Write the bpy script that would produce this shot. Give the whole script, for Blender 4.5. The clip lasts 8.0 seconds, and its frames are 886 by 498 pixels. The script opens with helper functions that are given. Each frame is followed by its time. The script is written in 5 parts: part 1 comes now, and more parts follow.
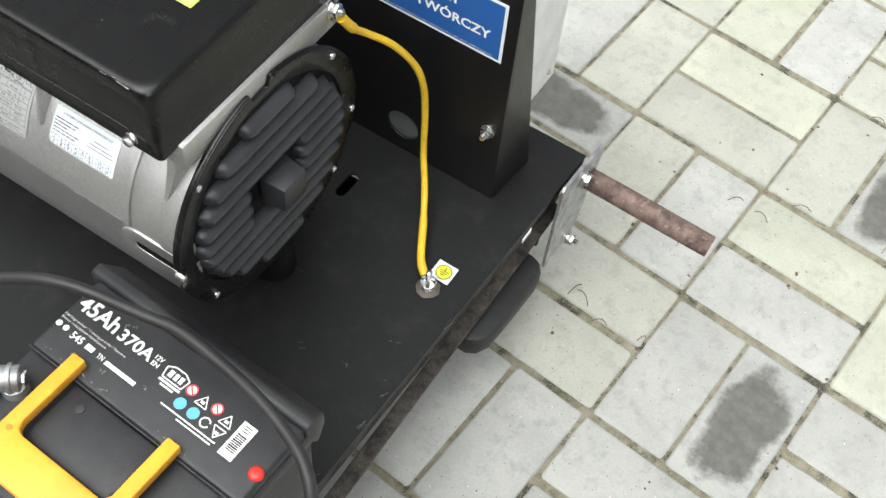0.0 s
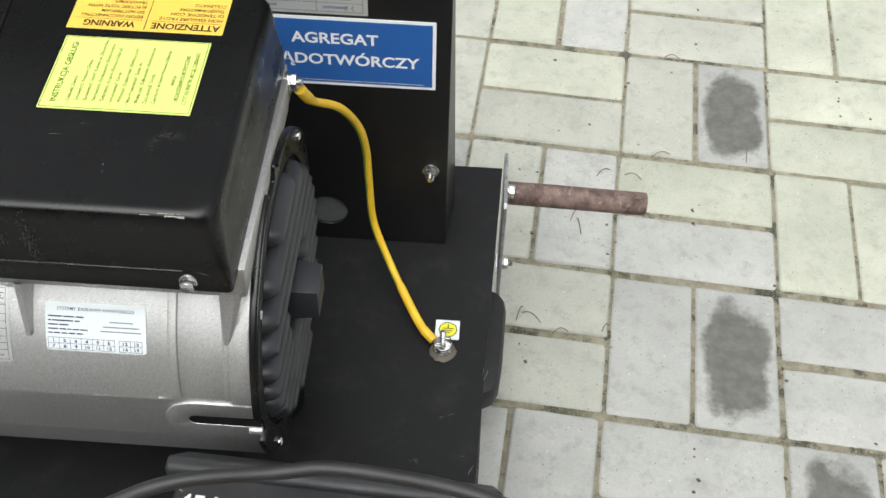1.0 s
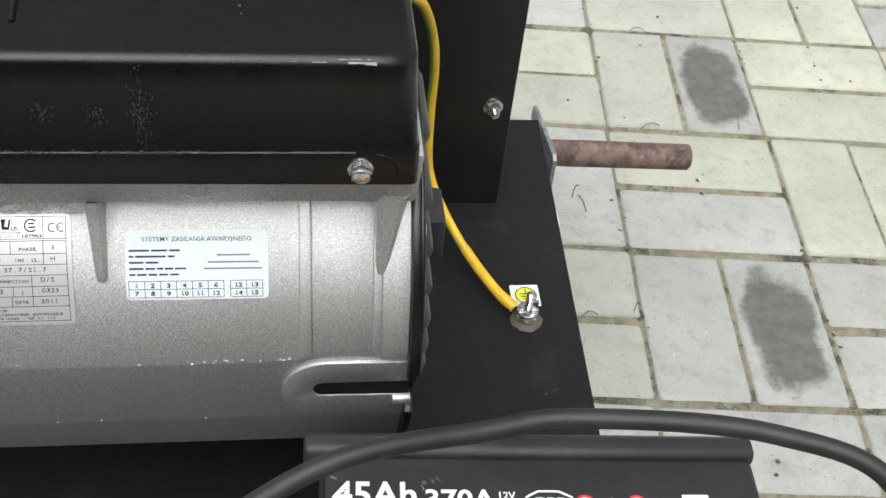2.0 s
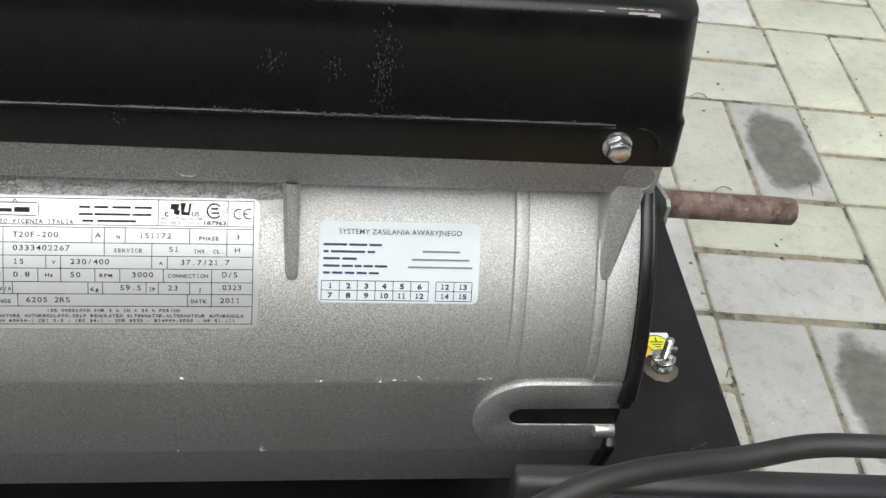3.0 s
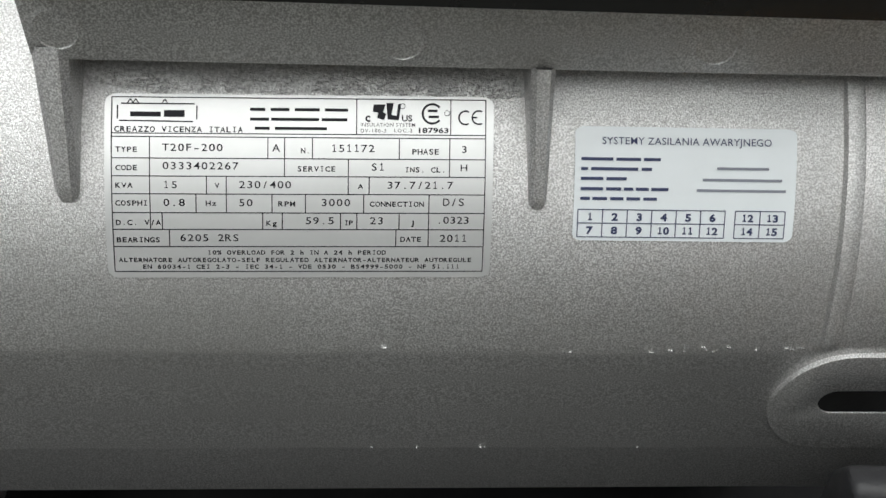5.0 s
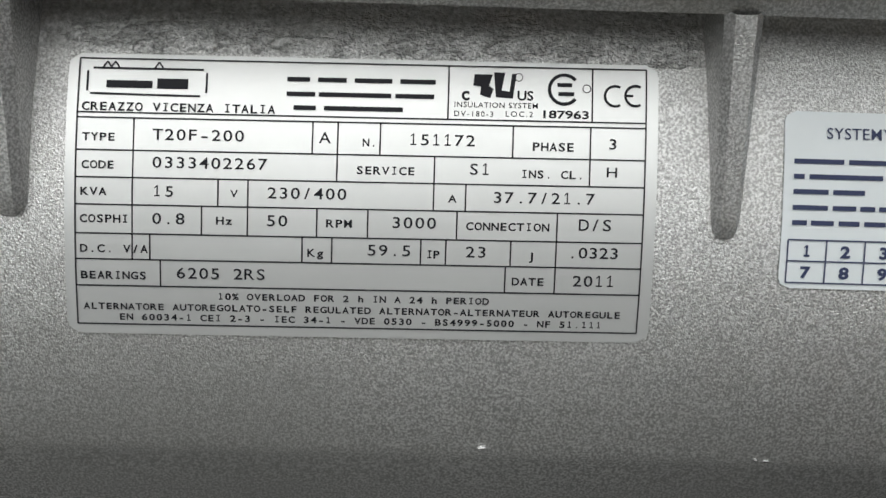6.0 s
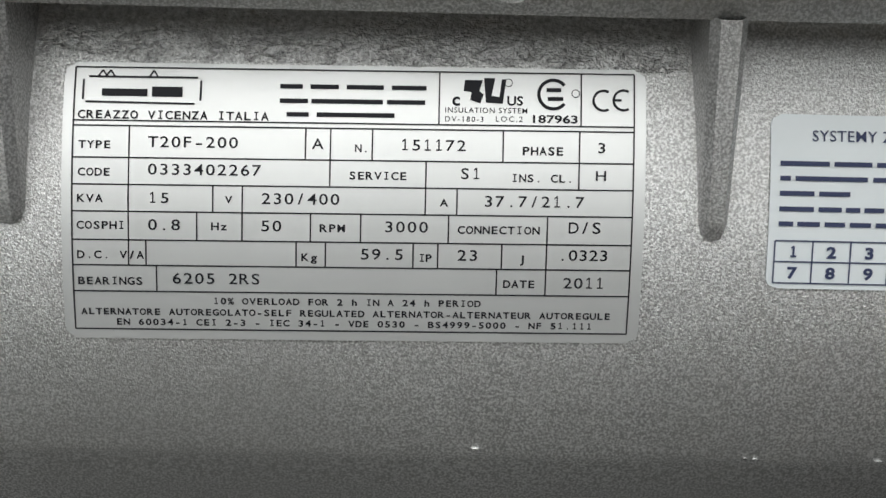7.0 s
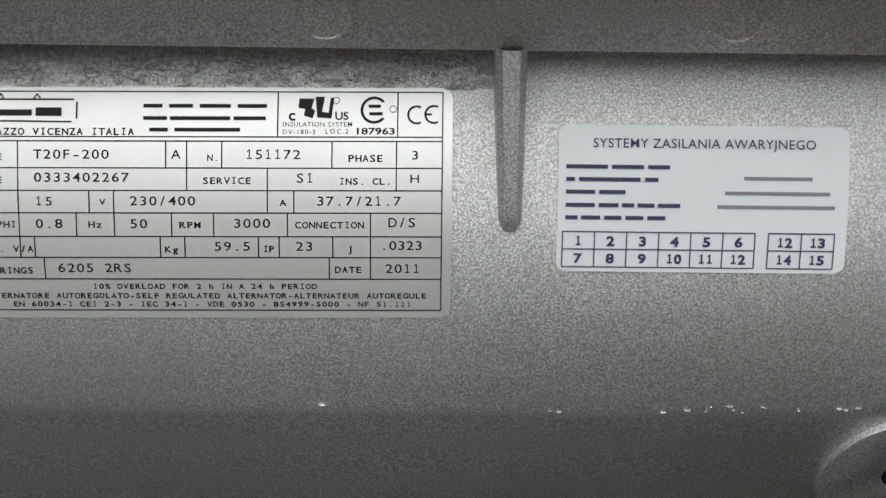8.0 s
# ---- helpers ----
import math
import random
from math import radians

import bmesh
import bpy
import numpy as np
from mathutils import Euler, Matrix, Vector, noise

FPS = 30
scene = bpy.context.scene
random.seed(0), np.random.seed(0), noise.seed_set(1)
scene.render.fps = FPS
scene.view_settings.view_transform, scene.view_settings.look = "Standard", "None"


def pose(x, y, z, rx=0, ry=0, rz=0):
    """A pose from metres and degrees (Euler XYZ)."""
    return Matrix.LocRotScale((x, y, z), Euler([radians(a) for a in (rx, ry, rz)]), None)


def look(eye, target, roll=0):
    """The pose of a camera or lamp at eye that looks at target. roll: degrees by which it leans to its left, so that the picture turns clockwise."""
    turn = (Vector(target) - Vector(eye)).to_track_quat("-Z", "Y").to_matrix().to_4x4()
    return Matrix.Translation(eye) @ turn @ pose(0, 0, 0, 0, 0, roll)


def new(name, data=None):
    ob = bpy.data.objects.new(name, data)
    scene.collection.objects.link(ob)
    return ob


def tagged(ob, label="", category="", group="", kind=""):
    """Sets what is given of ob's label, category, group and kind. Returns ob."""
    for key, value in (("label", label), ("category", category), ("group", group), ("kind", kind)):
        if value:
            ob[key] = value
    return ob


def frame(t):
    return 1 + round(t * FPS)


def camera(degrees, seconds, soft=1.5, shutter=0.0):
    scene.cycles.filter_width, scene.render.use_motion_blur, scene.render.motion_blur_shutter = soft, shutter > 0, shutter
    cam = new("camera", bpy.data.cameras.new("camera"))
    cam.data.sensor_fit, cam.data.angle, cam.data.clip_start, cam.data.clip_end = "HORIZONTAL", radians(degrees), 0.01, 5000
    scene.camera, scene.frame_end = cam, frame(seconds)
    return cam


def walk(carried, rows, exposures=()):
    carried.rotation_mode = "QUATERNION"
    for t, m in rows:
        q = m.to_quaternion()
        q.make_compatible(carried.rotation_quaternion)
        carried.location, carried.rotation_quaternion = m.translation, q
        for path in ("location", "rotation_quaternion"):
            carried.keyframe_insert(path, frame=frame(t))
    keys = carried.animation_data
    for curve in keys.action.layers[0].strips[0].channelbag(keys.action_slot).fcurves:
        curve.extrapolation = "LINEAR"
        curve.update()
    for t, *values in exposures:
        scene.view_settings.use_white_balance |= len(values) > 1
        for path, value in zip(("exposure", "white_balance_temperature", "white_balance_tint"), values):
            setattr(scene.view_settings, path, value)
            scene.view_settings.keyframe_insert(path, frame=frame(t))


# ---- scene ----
from functools import lru_cache

cam = camera(42.169, 8.0)
PATH = [
    (0, (0.30016, -0.66277, 1.24510), (-0.21221, 0.30239, -0.43000), 6.355),
    (0.5, (0.17607, -0.71000, 1.19027), (-0.12010, 0.43726, -0.42096), 5.465),
    (1, (0.02990, -0.75926, 1.12559), (-0.02438, 0.53576, -0.39756), 1.639),
    (1.2, (-0.03030, -0.77247, 1.08834), (0.01588, 0.55312, -0.40855), 2.736),
    (2.3, (-0.21021, -0.68350, 0.86133), (0.08321, 0.72744, -0.52544), 7.746),
    (2.5, (-0.23372, -0.67899, 0.84090), (0.07528, 0.75961, -0.51370), 7.915),
    (3, (-0.27842, -0.67452, 0.81791), (0.03481, 0.82031, -0.47335), 8.864),
    (3.5, (-0.30295, -0.68014, 0.80328), (-0.03987, 0.81128, -0.50303), 6.946),
    (4, (-0.32457, -0.68056, 0.79414), (-0.11851, 0.79003, -0.54560), 5.775),
    (4.2, (-0.33523, -0.67696, 0.79258), (-0.11263, 0.78604, -0.55282), 6.418),
    (5.3, (-0.30847, -0.53803, 0.64209), (-0.24921, 1.05906, -0.56033), 2.133),
    (5.5, (-0.30392, -0.51126, 0.61031), (-0.29833, 1.15213, -0.50015), 1.240),
    (6, (-0.32360, -0.50005, 0.62153), (-0.29119, 1.10785, -0.56743), 2.337),
    (6.5, (-0.32595, -0.50098, 0.62291), (-0.28442, 1.10972, -0.56196), 2.455),
    (7, (-0.32256, -0.50211, 0.62423), (-0.28618, 1.10456, -0.56627), 1.983),
    (7.5, (-0.31210, -0.50405, 0.62711), (-0.28472, 1.08202, -0.59094), 1.816),
    (8, (-0.28394, -0.52889, 0.66122), (-0.26288, 1.00821, -0.61819), 1.109),
]
walk(cam, [(t, look(eye, target, roll)) for t, eye, target, roll in PATH], ((0, 0.64), (1.2, 0.36), (2.5, 0.32), (3.2, 0.15), (4, 0.06), (5.3, -0.36), (8, -0.47)))


# ---------- light: a bright overcast sky, softened sun high behind the camera ----------

world = bpy.data.worlds.new("overcast")
scene.world = world
world.use_nodes = True
wn, wl = world.node_tree.nodes, world.node_tree.links
sky = wn.new("ShaderNodeTexSky")
sky.sky_type, sky.sun_disc = "NISHITA", False
sky.sun_elevation, sky.sun_rotation = radians(63), radians(193)
sky.air_density, sky.dust_density = 1.0, 4.0
pale = wn.new("ShaderNodeHueSaturation")
pale.inputs["Saturation"].default_value = 0.12
wl.new(sky.outputs[0], pale.inputs["Color"])
wl.new(pale.outputs[0], wn["Background"].inputs[0])
wn["Background"].inputs[1].default_value = 0.14

sun = new("sun", bpy.data.lights.new("sun", "SUN"))
sun.data.energy, sun.data.angle, sun.data.color = 2.35, radians(70), (0.95, 1.0, 0.965)
sun.matrix_world = look((-0.3, -1.25, 2.6), (0, 0, 0))


# ---------- materials ----------

def material(name, colour, rough=0.5, metal=0.0, coat=0.0):
    m = bpy.data.materials.new(name)
    m.use_nodes = True
    b = m.node_tree.nodes["Principled BSDF"]
    b.inputs["Base Color"].default_value = (*colour, 1)
    b.inputs["Roughness"].default_value = rough
    b.inputs["Metallic"].default_value = metal
    b.inputs["Coat Weight"].default_value = coat
    b.inputs["Coat Roughness"].default_value = 0.15
    return m


class Nodes:
    """Short hands for a material's node tree."""

    def __init__(self, m):
        self.t = m.node_tree
        self.b = self.t.nodes["Principled BSDF"]
        self.co = self.t.nodes.new("ShaderNodeTexCoord").outputs["Object"]

    def link(self, a, b):
        self.t.links.new(a, b)

    def noise(self, scale, detail=4, rough=0.6, vector=None, stretch=None):
        n = self.t.nodes.new("ShaderNodeTexNoise")
        n.inputs["Scale"].default_value, n.inputs["Detail"].default_value, n.inputs["Roughness"].default_value = scale, detail, rough
        v = vector or self.co
        if stretch:
            mp = self.t.nodes.new("ShaderNodeMapping")
            mp.inputs["Scale"].default_value = stretch
            self.link(v, mp.inputs[0])
            v = mp.outputs[0]
        self.link(v, n.inputs["Vector"])
        return n.outputs["Fac"]

    def voronoi(self, scale, vector=None):
        n = self.t.nodes.new("ShaderNodeTexVoronoi")
        n.inputs["Scale"].default_value = scale
        self.link(vector or self.co, n.inputs["Vector"])
        return n.outputs["Distance"]

    def ramp(self, fac, lo, hi, c0=(0, 0, 0), c1=(1, 1, 1)):
        n = self.t.nodes.new("ShaderNodeValToRGB")
        n.color_ramp.elements[0].position, n.color_ramp.elements[1].position = lo, hi
        n.color_ramp.elements[0].color, n.color_ramp.elements[1].color = (*c0, 1), (*c1, 1)
        self.link(fac, n.inputs[0])
        return n.outputs["Color"]

    def mix(self, fac, a, b, how="MIX"):
        n = self.t.nodes.new("ShaderNodeMix")
        n.data_type, n.blend_type = "RGBA", how
        for value, at in ((fac, n.inputs["Factor"]), (a, n.inputs[6]), (b, n.inputs[7])):
            if hasattr(value, "is_linked"):
                self.link(value, at)
            else:
                at.default_value = value if isinstance(value, (int, float)) else (*value, 1)
        return n.outputs[2]

    def math(self, how, a, b):
        n = self.t.nodes.new("ShaderNodeMath")
        n.operation = how
        for value, at in ((a, n.inputs[0]), (b, n.inputs[1])):
            if hasattr(value, "is_linked"):
                self.link(value, at)
            else:
                at.default_value = value
        return n.outputs[0]

    def spread(self, fac, lo, hi):
        n = self.t.nodes.new("ShaderNodeMapRange")
        n.inputs["To Min"].default_value, n.inputs["To Max"].default_value = lo, hi
        self.link(fac, n.inputs["Value"])
        return n.outputs[0]

    def bump(self, height, depth, strength=1.0):
        n = self.t.nodes.new("ShaderNodeBump")
        n.inputs["Distance"].default_value, n.inputs["Strength"].default_value = depth, strength
        self.link(height, n.inputs["Height"])
        if self.b.inputs["Normal"].is_linked:
            self.link(self.b.inputs["Normal"].links[0].from_socket, n.inputs["Normal"])
        self.link(n.outputs[0], self.b.inputs["Normal"])

    def colour(self, socket):
        self.link(socket, self.b.inputs["Base Color"])

    def rough(self, socket):
        self.link(socket, self.b.inputs["Roughness"])


def cast_aluminium():
    m = material("cast_aluminium", (0.45, 0.45, 0.45), 0.36, 0.88)
    n = Nodes(m)
    grain, blotch = n.noise(1900, 2, 0.6), n.noise(14, 4)
    c = n.mix(n.ramp(grain, 0.40, 0.63), (0.40, 0.395, 0.39), (0.86, 0.855, 0.85))
    c = n.mix(n.ramp(blotch, 0.35, 0.8, (0, 0, 0), (0.6, 0.6, 0.6)), c, (0.50, 0.495, 0.485))
    n.colour(n.mix(n.ramp(n.noise(55, 6, 0.75), 0.68, 0.74, (0, 0, 0), (0.6, 0.6, 0.6)), c, (0.26, 0.255, 0.25)))
    n.rough(n.spread(n.noise(900, 2), 0.34, 0.48))
    n.bump(n.voronoi(2100), 0.0004, 0.2)
    n.bump(n.noise(3300, 2, 0.6), 0.0004, 0.5)
    n.bump(n.noise(45, 3), 0.0012, 0.25)
    return m


def rough_cast():
    """The torn sand-cast skin in the corner under the flange."""
    m = material("rough_cast_aluminium", (0.42, 0.415, 0.41), 0.42, 0.88)
    n = Nodes(m)
    n.colour(n.mix(n.ramp(n.noise(900, 3, 0.7), 0.35, 0.68), (0.40, 0.395, 0.39), (0.78, 0.775, 0.77)))
    tear = n.math("ABSOLUTE", n.math("SUBTRACT", n.noise(85, 5, 0.62, stretch=(1, 1.7, 1.7)), 0.5), 0)
    n.bump(n.ramp(tear, 0.0, 0.035), 0.0008, 0.5)
    n.bump(n.noise(300, 5, 0.65), 0.0018, 0.45)
    n.bump(n.noise(3300, 2, 0.6), 0.0004, 0.5)
    n.bump(n.voronoi(1700), 0.0005, 0.3)
    return m


def machined_aluminium():
    m = material("worn_bright_aluminium", (0.62, 0.61, 0.6), 0.38, 0.85)
    n = Nodes(m)
    n.colour(n.mix(n.ramp(n.noise(160, 4), 0.3, 0.7), (0.45, 0.44, 0.43), (0.72, 0.71, 0.7)))
    n.bump(n.noise(700, 3), 0.0003, 0.6)
    return m


def black_paint(name="black_powder_coat", base=0.011, rough=0.32, dust=0.5, scratch=True, gloss=0.25):
    m = material(name, (base, base, base * 1.05), rough)
    n = Nodes(m)
    dusty = n.ramp(n.noise(22, 6, 0.7), 0.52, 0.78)
    fine = n.ramp(n.noise(420, 4, 0.7), 0.5, 0.8)
    c = n.mix(n.math("MULTIPLY", dusty, dust * 0.22), (base, base, base * 1.06), (0.17, 0.165, 0.155))
    c = n.mix(n.math("MULTIPLY", fine, dust * 0.05), c, (0.25, 0.24, 0.22))
    if scratch:
        thin = n.ramp(n.noise(30, 2, 0.5, stretch=(1, 14, 3)), 0.74, 0.77)
        gate = n.ramp(n.noise(11, 2), 0.58, 0.66)
        c = n.mix(n.math("MULTIPLY", n.math("MULTIPLY", thin, gate), 0.5), c, (0.3, 0.29, 0.28))
    n.colour(c)
    n.rough(n.spread(n.noise(60, 5), rough - 0.06, rough + 0.14))
    n.bump(n.noise(1100, 2), 0.00025, 0.25)
    n.b.inputs["Specular IOR Level"].default_value = gloss
    return m


def plastic(name, colour, rough=0.45, relief=0.4):
    m = material(name, colour, rough)
    n = Nodes(m)
    c2 = tuple(min(1, v * 1.5 + 0.01) for v in colour)
    n.colour(n.mix(n.ramp(n.noise(26, 6, 0.7), 0.4, 0.85), colour, c2))
    n.rough(n.spread(n.noise(90, 4), rough - 0.08, rough + 0.14))
    n.bump(n.noise(900, 2), 0.0003, relief)
    return m


def paper(name, colour, rough=0.35):
    m = material(name, colour, rough)
    n = Nodes(m)
    n.colour(n.mix(n.ramp(n.noise(40, 5), 0.35, 0.8), colour, tuple(v * 0.93 for v in colour)))
    n.bump(n.noise(120, 2), 0.0004, 0.15)
    return m


def foil():
    m = material("silver_foil_label", (0.78, 0.78, 0.775), 0.42, 0.55)
    n = Nodes(m)
    n.colour(n.mix(n.ramp(n.noise(40, 5), 0.35, 0.8), (0.67, 0.675, 0.67), (0.62, 0.625, 0.62)))
    return m


def rusty_steel():
    m = material("rusty_pipe", (0.16, 0.10, 0.08), 0.62, 0.25)
    n = Nodes(m)
    c = n.mix(n.ramp(n.noise(55, 6, 0.7), 0.35, 0.65), (0.075, 0.045, 0.04), (0.24, 0.165, 0.14))
    c = n.mix(n.ramp(n.noise(130, 5, 0.75), 0.58, 0.72), c, (0.40, 0.33, 0.29))
    c = n.mix(n.ramp(n.noise(38, 3, 0.6), 0.62, 0.74), c, (0.045, 0.035, 0.035))
    n.colour(c)
    n.rough(n.spread(n.noise(90, 4), 0.45, 0.85))
    n.bump(n.noise(260, 5, 0.7), 0.0008, 0.7)
    return m


def zinc(name="zinc_plated", colour=(0.6, 0.6, 0.58)):
    m = material(name, colour, 0.3, 0.95)
    n = Nodes(m)
    n.colour(n.mix(n.ramp(n.noise(210, 4), 0.35, 0.7), tuple(v * 0.6 for v in colour), tuple(min(1, v * 1.25) for v in colour)))
    n.rough(n.spread(n.noise(300, 3), 0.12, 0.34))
    return m


def galvanised():
    m = material("galvanised_steel", (0.42, 0.43, 0.43), 0.45, 0.7)
    n = Nodes(m)
    c = n.mix(n.ramp(n.noise(70, 4, 0.7), 0.35, 0.7), (0.28, 0.28, 0.28), (0.55, 0.56, 0.57))
    n.colour(n.mix(n.ramp(n.noise(30, 5, 0.7), 0.6, 0.72), c, (0.24, 0.17, 0.12)))
    n.bump(n.noise(400, 3), 0.0004, 0.4)
    return m


def rail_dirt():
    m = material("dusty_black_rail", (0.04, 0.035, 0.03), 0.75)
    n = Nodes(m)
    c = n.mix(n.ramp(n.noise(40, 6, 0.75), 0.4, 0.72), (0.018, 0.016, 0.015), (0.13, 0.11, 0.09))
    n.colour(n.mix(n.ramp(n.noise(240, 4), 0.62, 0.75), c, (0.2, 0.18, 0.15)))
    n.bump(n.noise(300, 4), 0.0008, 0.5)
    return m


def concrete_paver(name, lo, hi, stain=False, edges=True):
    """A washed concrete paving block; colour drifts from block to block by Object Info's Random."""
    m = material(name, hi, 0.82)
    n = Nodes(m)
    info = n.t.nodes.new("ShaderNodeObjectInfo")
    shift = n.t.nodes.new("ShaderNodeVectorMath")
    shift.operation = "MULTIPLY_ADD"
    spread = n.t.nodes.new("ShaderNodeCombineXYZ")
    for i, k in enumerate((7.1, 13.7, 3.3)):
        n.link(n.math("MULTIPLY", info.outputs["Random"], k), spread.inputs[i])
    n.link(n.co, shift.inputs[0])
    shift.inputs[1].default_value = (1, 1, 1)
    n.link(spread.outputs[0], shift.inputs[2])
    co = shift.outputs[0]
    base = n.mix(info.outputs["Random"], lo, hi)
    c = n.mix(n.ramp(n.noise(9, 5, 0.6, co), 0.3, 0.75), base, tuple(v * 0.8 for v in lo))
    c = n.mix(n.ramp(n.noise(330, 4, 0.7, co), 0.25, 0.6), n.mix(0.18, c, (0.3, 0.295, 0.28), "MULTIPLY"), c)
    c = n.mix(n.ramp(n.noise(48, 6, 0.72, co), 0.5, 0.78), c, tuple(v * 0.66 for v in lo))
    c = n.mix(n.ramp(n.noise(120, 4, 0.7, co), 0.68, 0.74, (0, 0, 0), (0.6, 0.6, 0.6)), c, (0.62, 0.61, 0.58))
    c = n.mix(n.ramp(n.voronoi(95, co), 0.05, 0.09), (0.12, 0.11, 0.1), c)
    c = n.mix(n.ramp(n.voronoi(48, co), 0.035, 0.05), (0.62, 0.61, 0.58), c)
    if edges:
        side = n.t.nodes.new("ShaderNodeSeparateXYZ")
        n.link(n.co, side.inputs[0])
        reach = n.math("MAXIMUM", n.math("MULTIPLY", n.math("ABSOLUTE", side.outputs[0], 0), 20.0), n.math("ADD", n.math("MULTIPLY", n.math("ABSOLUTE", side.outputs[1], 0), 20.0), -1.08))
        reach = n.math("ADD", reach, n.math("MULTIPLY", n.noise(70, 5, 0.7, co), 0.3))
        c = n.mix(n.ramp(reach, 1.04, 1.2, (0, 0, 0), (0.55, 0.55, 0.55)), c, (0.2, 0.19, 0.165))
    if stain:
        sep = n.t.nodes.new("ShaderNodeSeparateXYZ")
        n.link(n.co, sep.inputs[0])
        ex = n.math("POWER", n.math("ABSOLUTE", n.math("MULTIPLY", sep.outputs[0], 25.0), 0), 2.4)
        ey = n.math("POWER", n.math("ABSOLUTE", n.math("MULTIPLY", sep.outputs[1], 11.5), 0), 2.4)
        rag = n.math("ADD", n.math("ADD", n.math("MULTIPLY", n.noise(22, 6, 0.6, co), 2.3), 0.62), n.math("MULTIPLY", n.noise(110, 4, 0.6, co), 0.25))
        d = n.math("ADD", n.math("ADD", ex, ey), rag)
        wet = n.ramp(n.math("MULTIPLY", d, 0.25), 0.64, 0.78, (0.95, 0.93, 0.93), (0, 0, 0))
        c = n.mix(wet, c, n.mix(n.ramp(n.noise(60, 4, 0.6, co), 0.3, 0.7), (0.08, 0.078, 0.068), (0.135, 0.132, 0.118)))
    n.colour(c)
    n.bump(n.noise(420, 5, 0.75, co), 0.0012, 0.5)
    n.bump(n.noise(28, 4, 0.6, co), 0.004, 0.35)
    return m


def joint_sand():
    """Pale tan jointing sand, dark and mossy in places."""
    m = material("sandy_joint", (0.2, 0.18, 0.14), 0.95)
    n = Nodes(m)
    c = n.mix(n.ramp(n.noise(60, 6, 0.7), 0.35, 0.7), (0.25, 0.225, 0.155), (0.44, 0.405, 0.30))
    c = n.mix(n.ramp(n.noise(21, 5, 0.7), 0.52, 0.62), c, (0.085, 0.08, 0.055))
    c = n.mix(n.ramp(n.noise(9, 4, 0.6), 0.60, 0.68, (0, 0, 0), (0.7, 0.7, 0.7)), c, (0.11, 0.115, 0.06))
    n.colour(n.mix(n.ramp(n.noise(700, 3), 0.55, 0.7), c, (0.46, 0.43, 0.36)))
    n.bump(n.noise(260, 6, 0.8), 0.006, 0.9)
    return m


ALU, BRIGHT, TORN = cast_aluminium(), machined_aluminium(), rough_cast()
BOX_PAINT = black_paint("black_box_paint", 0.003, 0.25, 0.1, gloss=0.36)
PLATE_PAINT = black_paint("black_plate_paint", 0.010, 0.42, 0.4)
PANEL_PAINT = black_paint("black_panel_paint", 0.007, 0.34, 0.2, False, 0.55)
GRILLE, COVER = plastic("black_grille_plastic", (0.026, 0.027, 0.031), 0.36), black_paint("black_cover_paint", 0.006, 0.25, 0.2, False, 0.5)
CASE = plastic("battery_case_plastic", (0.016, 0.016, 0.018), 0.45, 0.6)
RUBBER = plastic("black_rubber", (0.014, 0.0138, 0.014), 0.5, 0.6)
# near-black that paints shade into gaps, slots and parts under the housing
SHADE_BLACK = plastic("shade_black", (0.008, 0.008, 0.008), 0.8)
YELLOW_WIRE = plastic("yellow_green_sleeve", (0.72, 0.44, 0.02), 0.42)
GREEN_WIRE = plastic("green_stripe", (0.12, 0.22, 0.03), 0.45)
HANDLE = plastic("yellow_handle_plastic", (0.83, 0.37, 0.03), 0.4)
WHITE_TANK = plastic("white_plastic", (0.75, 0.76, 0.76), 0.4)
ZINC, SCREW = zinc(), zinc("bright_screw", (0.72, 0.72, 0.72))
GALV, PIPE, RAIL = galvanised(), rusty_steel(), rail_dirt()
WHITE, PLATE_FOIL = paper("white_sticker", (0.74, 0.78, 0.8)), foil()
INK, BLUE_INK = material("black_ink", (0.02, 0.02, 0.025), 0.45), material("dark_blue_ink", (0.05, 0.06, 0.12), 0.5)
GREY_INK = material("grey_ink", (0.22, 0.23, 0.27), 0.5)
LIME, AMBER = paper("lime_label", (0.66, 0.78, 0.20)), paper("amber_label", (0.80, 0.52, 0.09))
GREEN_INK, BROWN_INK = material("olive_ink", (0.025, 0.06, 0.012), 0.5), material("brown_ink", (0.05, 0.025, 0.006), 0.5)
SIGN_BLUE, SIGN_WHITE = paper("blue_sign", (0.025, 0.11, 0.36), 0.3), material("sign_white", (0.8, 0.82, 0.84), 0.4)
WHITE_INK, RED_INK, SKY_INK = material("white_ink", (0.72, 0.73, 0.7), 0.5), material("red_ink", (0.55, 0.04, 0.05), 0.5), material("light_blue_ink", (0.12, 0.42, 0.68), 0.5)
RED_CAP = plastic("red_cap", (0.6, 0.03, 0.02), 0.4)
GREY_STONE = concrete_paver("grey_paver", (0.42, 0.42, 0.395), (0.50, 0.50, 0.47))
CREAM_STONE = concrete_paver("cream_paver", (0.455, 0.462, 0.383), (0.51, 0.518, 0.425))
WARM_STONE = concrete_paver("warm_grey_paver", (0.44, 0.442, 0.385), (0.49, 0.492, 0.43))
OILY_STONE = concrete_paver("stained_paver", (0.38, 0.38, 0.36), (0.43, 0.43, 0.41), True)
FAR_STONE = concrete_paver("outer_paver", (0.43, 0.43, 0.395), (0.50, 0.50, 0.455), edges=False)
SAND, DARK_GROUND = joint_sand(), plastic("unseen_dark_ground", (0.07, 0.068, 0.065), 0.85)
DARK_SCREEN = plastic("unseen_dark_screen", (0.06, 0.058, 0.055), 0.9)
